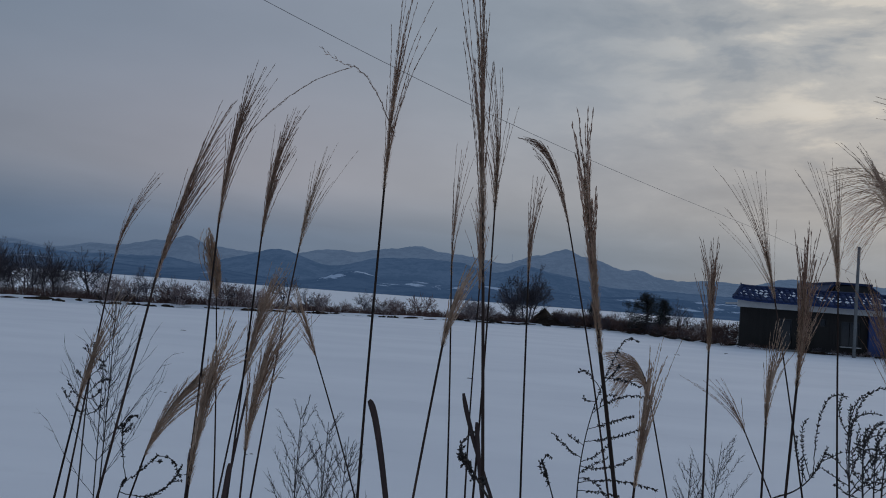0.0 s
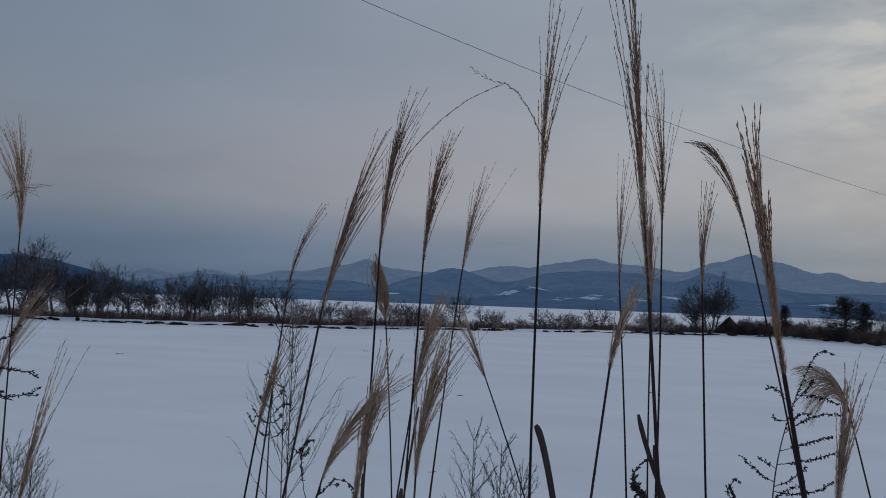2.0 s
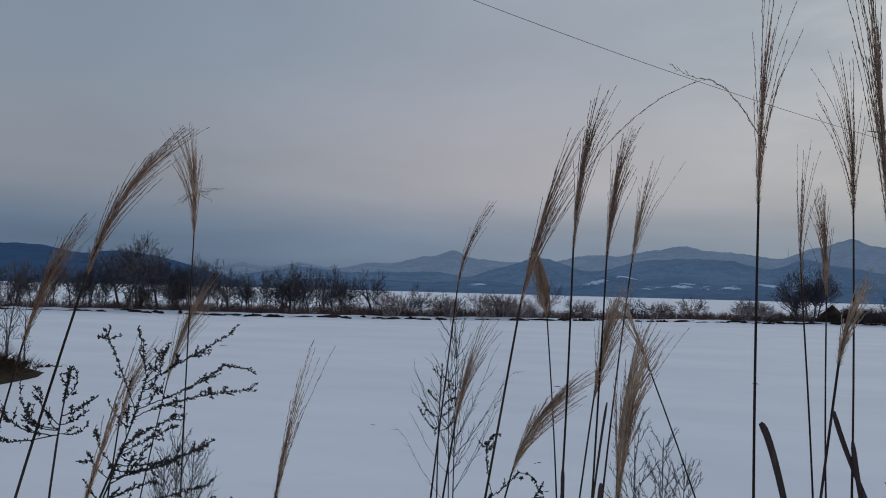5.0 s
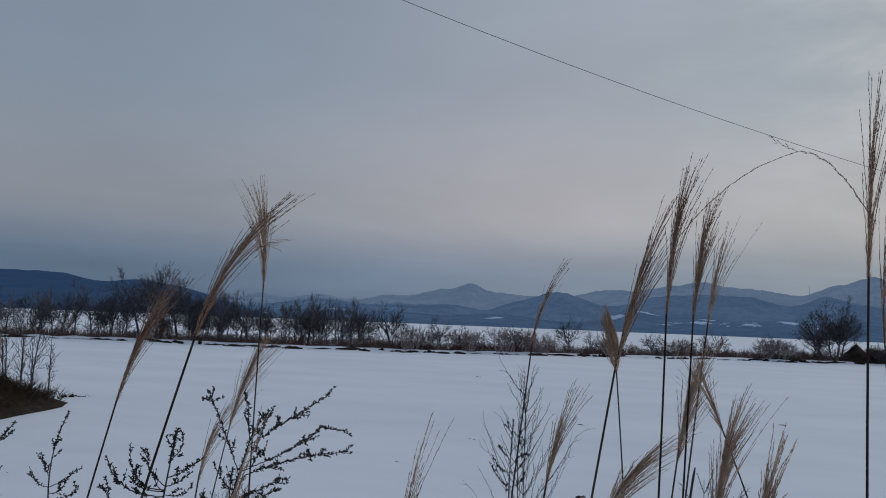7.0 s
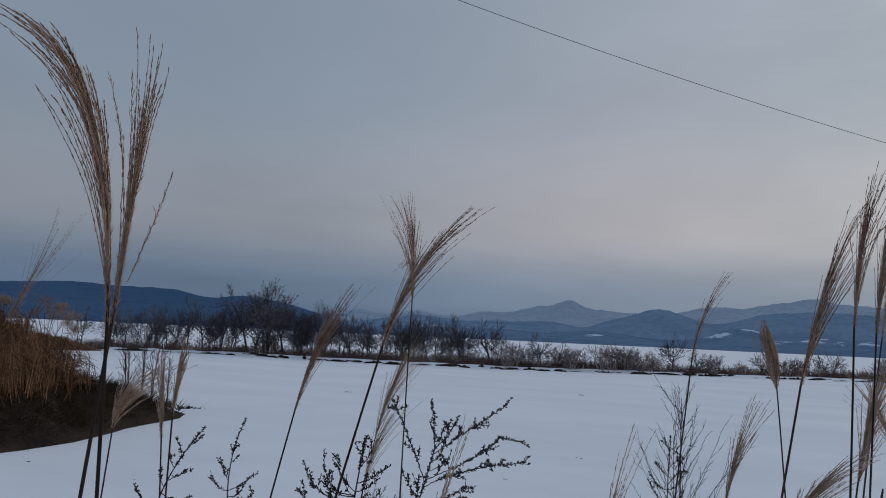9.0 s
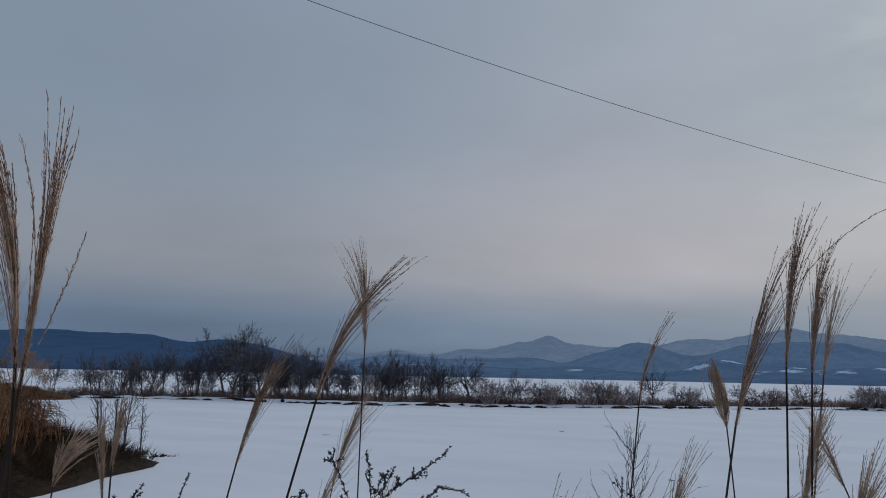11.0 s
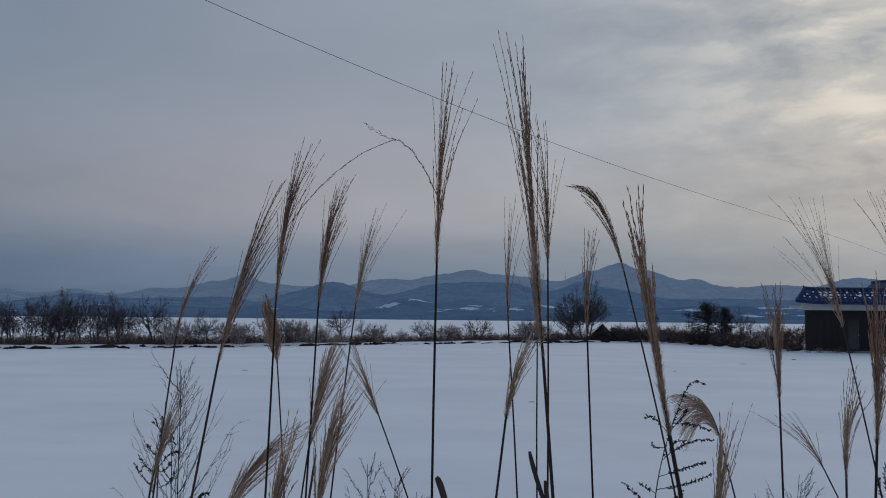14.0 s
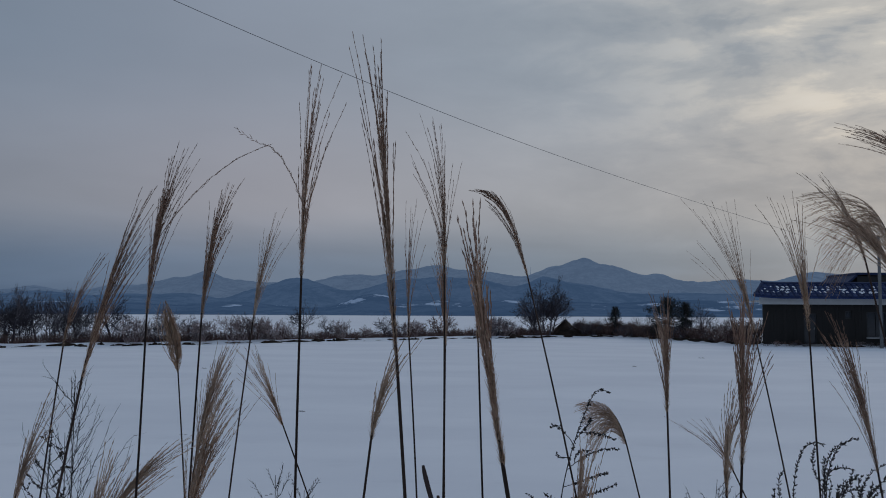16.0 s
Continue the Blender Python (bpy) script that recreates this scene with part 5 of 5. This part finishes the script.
herb((0.420, 1.607, 1.391), (0.406, 1.609, 1.434), (0.394, 1.610, 1.466), "fern", 2, [
    (0.97, 0.006, 0.017, 0.015, 0.008), (0.53, -0.015, 0.008, -0.016, 0.027), (0.33, -0.006, 0.008, -0.011, 0.027)])
herb((0.839, 1.334, 1.491), (0.833, 1.337, 1.582), (0.835, 1.336, 1.637), "leafy", 3, [
    (0.15, -0.017, 0.128, 0.046, 0.116), (0.40, 0.000, 0.106, 0.046, 0.112), (0.62, -0.025, 0.030, -0.014, 0.062), (0.20, 0.020, 0.072, 0.044, 0.094), (0.08, 0.042, 0.073, 0.063, 0.096),
    (1.07, -0.021, 0.028, -0.030, 0.026), (0.05, 0.041, 0.050, 0.068, 0.070), (2.05, 0.027, 0.036, 0.050, 0.035), (7.03, 0.024, 0.024, 0.048, 0.033), (0.30, 0.022, 0.036, 0.036, 0.036),
    (0.80, 0.008, 0.047, 0.024, 0.043), (0.12, -0.007, 0.008, -0.045, 0.030)])
herb((0.773, 1.438, 1.471), (0.817, 1.420, 1.488), (0.835, 1.413, 1.559), "leafy", 4, [
    (0.62, -0.006, 0.151, 0.038, 0.128), (0.48, -0.023, 0.042, -0.020, 0.072), (0.55, -0.026, 0.068, -0.011, 0.093), (0.83, 0.015, 0.009, 0.030, 0.022), (0.38, -0.000, 0.026, -0.005, 0.042)])
herb((0.943, 1.473, 1.466), (0.941, 1.474, 1.526), (0.945, 1.472, 1.568), "leafy", 5, [
    (0.25, -0.032, 0.037, -0.027, 0.078), (0.45, 0.020, 0.049, 0.039, 0.056), (0.12, 0.023, 0.020, 0.050, 0.039), (0.18, -0.018, 0.024, -0.031, 0.020), (0.65, -0.023, 0.020, -0.014, 0.054),
    (0.83, 0.006, 0.043, 0.044, 0.061)])
herb((0.825, 1.263, 1.507), (0.821, 1.265, 1.567), (0.825, 1.264, 1.611), "leafy", 6, [
    (0.08, 0.017, 0.028, 0.041, 0.024), (0.23, -0.020, 0.022, -0.009, 0.050), (0.35, 0.013, 0.039, 0.026, 0.029), (0.58, -0.015, 0.012, -0.006, 0.043), (3.15, 0.016, 0.040, 0.041, 0.042),
    (0.78, 0.012, 0.037, 0.028, 0.033), (0.12, -0.019, 0.005, -0.024, 0.024), (0.03, -0.027, 0.004, -0.040, 0.016)])
herb((0.922, 1.405, 1.481), (0.922, 1.406, 1.539), (0.931, 1.401, 1.588), "leafy", 7, [
    (0.08, 0.022, 0.020, 0.036, 0.036), (0.25, -0.018, 0.015, -0.016, 0.041), (0.43, 0.017, 0.030, 0.033, 0.030), (0.60, -0.023, 0.023, -0.011, 0.048), (0.80, 0.016, 0.027, 0.027, 0.033),
    (0.15, -0.023, -0.001, -0.028, 0.017), (0.20, 0.012, 0.026, 0.019, 0.038)])
herb((-0.716, 0.915, 1.509), (-0.699, 0.930, 1.559), (-0.685, 0.944, 1.644), "seedy", 8, [
    (0.97, -0.002, 0.019, -0.010, 0.066), (0.68, -0.021, 0.056, -0.049, 0.114), (0.97, 0.018, 0.016, 0.028, 0.048), (0.88, 0.016, -0.007, 0.026, 0.047), (0.93, 0.050, 0.029, 0.117, 0.068),
    (0.70, 0.097, 0.034, 0.118, 0.058), (6.97, 0.010, -0.002, 0.039, -0.006), (0.62, 0.057, 0.027, 0.160, 0.031), (0.53, -0.013, 0.005, -0.029, 0.040), (0.43, -0.001, 0.030, 0.002, 0.043),
    (0.35, 0.038, 0.026, 0.068, 0.044), (0.25, 0.033, 0.018, 0.071, 0.039), (6.47, 0.011, 0.015, 0.016, 0.004), (8.57, 0.017, 0.018, 0.023, -0.003), (5.33, 0.012, 0.014, 0.003, 0.019),
    (5.08, 0.009, -0.038, 0.018, 0.003), (5.22, -0.021, 0.018, 0.007, 0.036), (0.78, 0.027, 0.010, 0.022, 0.020)])
herb((-0.711, 0.878, 1.453), (-0.694, 0.894, 1.508), (-0.686, 0.902, 1.554), "seedy", 9, [
    (0.68, -0.024, 0.025, -0.025, 0.052), (0.73, 0.055, -0.009, 0.124, 0.033), (0.65, 0.040, -0.015, 0.115, 0.023), (0.53, -0.023, 0.014, -0.026, 0.028), (0.48, 0.029, 0.012, 0.047, 0.056),
    (4.03, 0.043, 0.011, 0.079, 0.019), (0.23, 0.023, 0.016, 0.065, 0.035), (0.15, 0.068, 0.013, 0.139, 0.036), (0.08, 0.075, -0.003, 0.117, 0.021), (0.03, 0.082, 0.009, 0.175, 0.028),
    (0.85, 0.018, -0.016, 0.020, 0.007), (0.80, 0.002, 0.010, 0.019, 0.028), (0.25, -0.014, 0.011, -0.022, 0.030), (0.35, 0.011, 0.018, 0.006, 0.034), (0.12, 0.014, 0.007, 0.017, 0.022),
    (0.97, 0.013, 0.006, 0.025, 0.022)])
herb((-0.661, 1.153, 1.386), (-0.647, 1.163, 1.398), (-0.638, 1.169, 1.407), "seedy", 10, [
    (0.90, 0.009, 0.005, 0.021, 0.021), (0.55, 0.004, 0.008, 0.007, 0.013)])
herb((0.267, 0.920, 1.550), (0.250, 0.922, 1.573), (0.238, 0.923, 1.592), "fern", 11, [
    (0.97, -0.010, 0.010, 0.009, 0.025), (0.30, -0.007, 0.010, -0.009, 0.002), (0.68, -0.005, 0.007, -0.007, 0.001), (0.18, 0.004, 0.010, -0.001, 0.011), (0.88, -0.006, 0.000, -0.006, 0.003)])
herb((-0.783, 0.886, 1.550), (-0.779, 0.888, 1.592), (-0.771, 0.893, 1.654), "seedy", 12, [
    (0.23, -0.048, 0.001, -0.049, 0.066), (0.12, -0.061, 0.005, -0.075, 0.059), (0.28, -0.027, 0.018, -0.027, 0.049), (0.40, 0.028, 0.008, 0.038, 0.026), (0.28, 0.017, 0.002, 0.036, 0.019),
    (2.05, -0.082, -0.018, -0.064, 0.018), (0.20, -0.047, 0.002, -0.037, 0.023), (0.58, 0.002, 0.013, 0.006, 0.043), (0.20, -0.017, 0.009, -0.013, 0.029), (0.15, 0.031, -0.006, 0.037, 0.014),
    (0.62, 0.023, 0.020, 0.009, 0.045)])
herb((-1.164, 0.884, 1.495), (-1.153, 0.894, 1.561), (-1.114, 0.932, 1.631), "seedy", 13, [
    (0.08, -0.020, 0.007, -0.034, 0.027), (0.23, 0.026, -0.019, 0.045, -0.002), (0.38, 0.021, 0.008, 0.031, 0.016), (0.30, -0.011, 0.017, -0.005, 0.029), (0.65, -0.001, 0.018, -0.005, 0.022),
    (0.80, 0.008, 0.001, 0.021, 0.015), (0.53, -0.016, 0.021, -0.001, 0.021)])
herb((-1.184, 1.084, 1.460), (-1.192, 1.077, 1.558), (-1.167, 1.098, 1.630), "seedy", 14, [
    (0.20, -0.021, -0.000, -0.031, 0.032), (0.30, -0.010, 0.017, -0.016, 0.040), (0.20, 0.031, 0.013, 0.036, 0.028), (0.10, 0.034, -0.011, 0.048, 0.014), (0.05, -0.015, -0.012, -0.035, 0.009),
    (0.48, 0.008, 0.009, 0.013, 0.015), (0.40, -0.016, 0.007, -0.022, 0.022), (0.58, 0.002, 0.013, 0.010, 0.020), (0.15, 0.019, -0.007, 0.030, 0.026)])
herb((-0.512, 1.672, 1.454), (-0.512, 1.672, 1.522), (-0.507, 1.674, 1.614), "seedy", 15, [
    (0.33, -0.023, 0.004, -0.033, 0.028), (0.50, -0.013, 0.011, -0.024, 0.030), (0.60, 0.020, 0.030, 0.028, 0.013), (0.40, 0.020, 0.030, 0.034, 0.031), (0.20, -0.006, -0.021, -0.043, 0.043),
    (0.83, -0.010, 0.013, -0.010, 0.027), (0.88, 0.015, -0.014, 0.019, -0.013), (0.35, 0.016, -0.004, 0.028, 0.021), (0.12, 0.025, 0.002, 0.033, 0.031)])
herb((-0.327, 1.411, 1.380), (-0.325, 1.412, 1.404), (-0.317, 1.415, 1.414), "seedy", 16, [
    (0.97, -0.023, 0.117, 0.015, 0.111), (1.48, 0.003, -0.001, 0.013, 0.013), (0.78, 0.025, 0.017, 0.050, 0.044), (3.97, 0.022, 0.000, 0.032, -0.019), (0.33, 0.072, -0.024, 0.098, 0.049),
    (5.65, 0.007, 0.008, 0.018, 0.025)])


def twig_shrub(x, y, top, lean, width, seed, count=46, low=0.62, mat=None, forks=3, label="fine grey leafless shrub against the snow"):
    """A young feathery shrub: a stem with rising side twigs that fork finely."""
    rng = random.Random(seed)
    root = empty("twiggy_shrub", (x - lean * 0.8, y, 0.0), label, "shrub", "twiggy shrubs on the bank")
    stem, twigs = Mesh(), Mesh()
    line = bezier(Vector((0, 0, -0.02)), Vector((lean * 0.3, 0, top * 0.6)), Vector((lean * 0.8, 0, top)), 40)
    stem.tube(line, [0.0042 * (1 - 0.85 * i / 40) for i in range(41)], 5)
    mat = mat or TWIG
    for i in range(count):
        k = rng.uniform(low, 0.99)
        p = line[int(k * 40)]
        ang = rng.uniform(0, 6.28)
        ln = width * (0.35 + 0.65 * min(1.0, (1.0 - k) / 0.22)) * rng.uniform(0.7, 1.15)
        out = Vector((math.cos(ang), math.sin(ang) * 0.7, rng.uniform(0.8, 1.5))).normalized()
        path = [p + out * (ln * j / 8) + Vector((0, 0, ln * 0.035 * j * j / 8)) + spread(rng, 0.0015) for j in range(9)]
        twigs.tube(path, [0.0007 * (1 - 0.06 * j) for j in range(9)], 3, cap=False)
        for j in range(2, 9):
            for c in range(forks):
                w = (out + spread(rng, 0.6) + Vector((0, 0, 0.3))).normalized()
                q = path[j] + w * ln * rng.uniform(0.10, 0.28)
                twigs.spike(path[j], q, 0.0006)
                if rng.random() < 0.5:
                    h = path[j].lerp(q, 0.6)
                    twigs.spike(h, h + (w + spread(rng, 0.8)) * ln * 0.12, 0.0006)
    stem.done("stem", mat, root)
    twigs.done("crown", mat, root)


for i, (x, y, top, lean, width) in enumerate((
        (-0.13, 1.937, 1.484, 0.0, 0.11), (-0.067, 1.948, 1.451, 0.02, 0.11), (-0.019, 1.96, 1.42, 0.05, 0.10),
        (-1.51, 2.12, 1.31, 0.0, 0.13), (-1.47, 2.15, 1.27, 0.04, 0.13), (-1.54, 2.10, 1.25, -0.03, 0.11),
        (0.91, 2.20, 1.44, 0.11, 0.13), (0.84, 2.22, 1.37, 0.03, 0.10))):
    twig_shrub(x, y, top, lean, width, 51 + i)
twig_shrub(-0.50, 1.745, 1.690, 0.0, 0.17, 71, 34, 0.76, WEED, 1, "dark leafless forking weed among the grass")
twig_shrub(-0.515, 1.74, 1.60, -0.03, 0.13, 72, 18, 0.76, WEED, 1, "dark leafless forking weed among the grass")
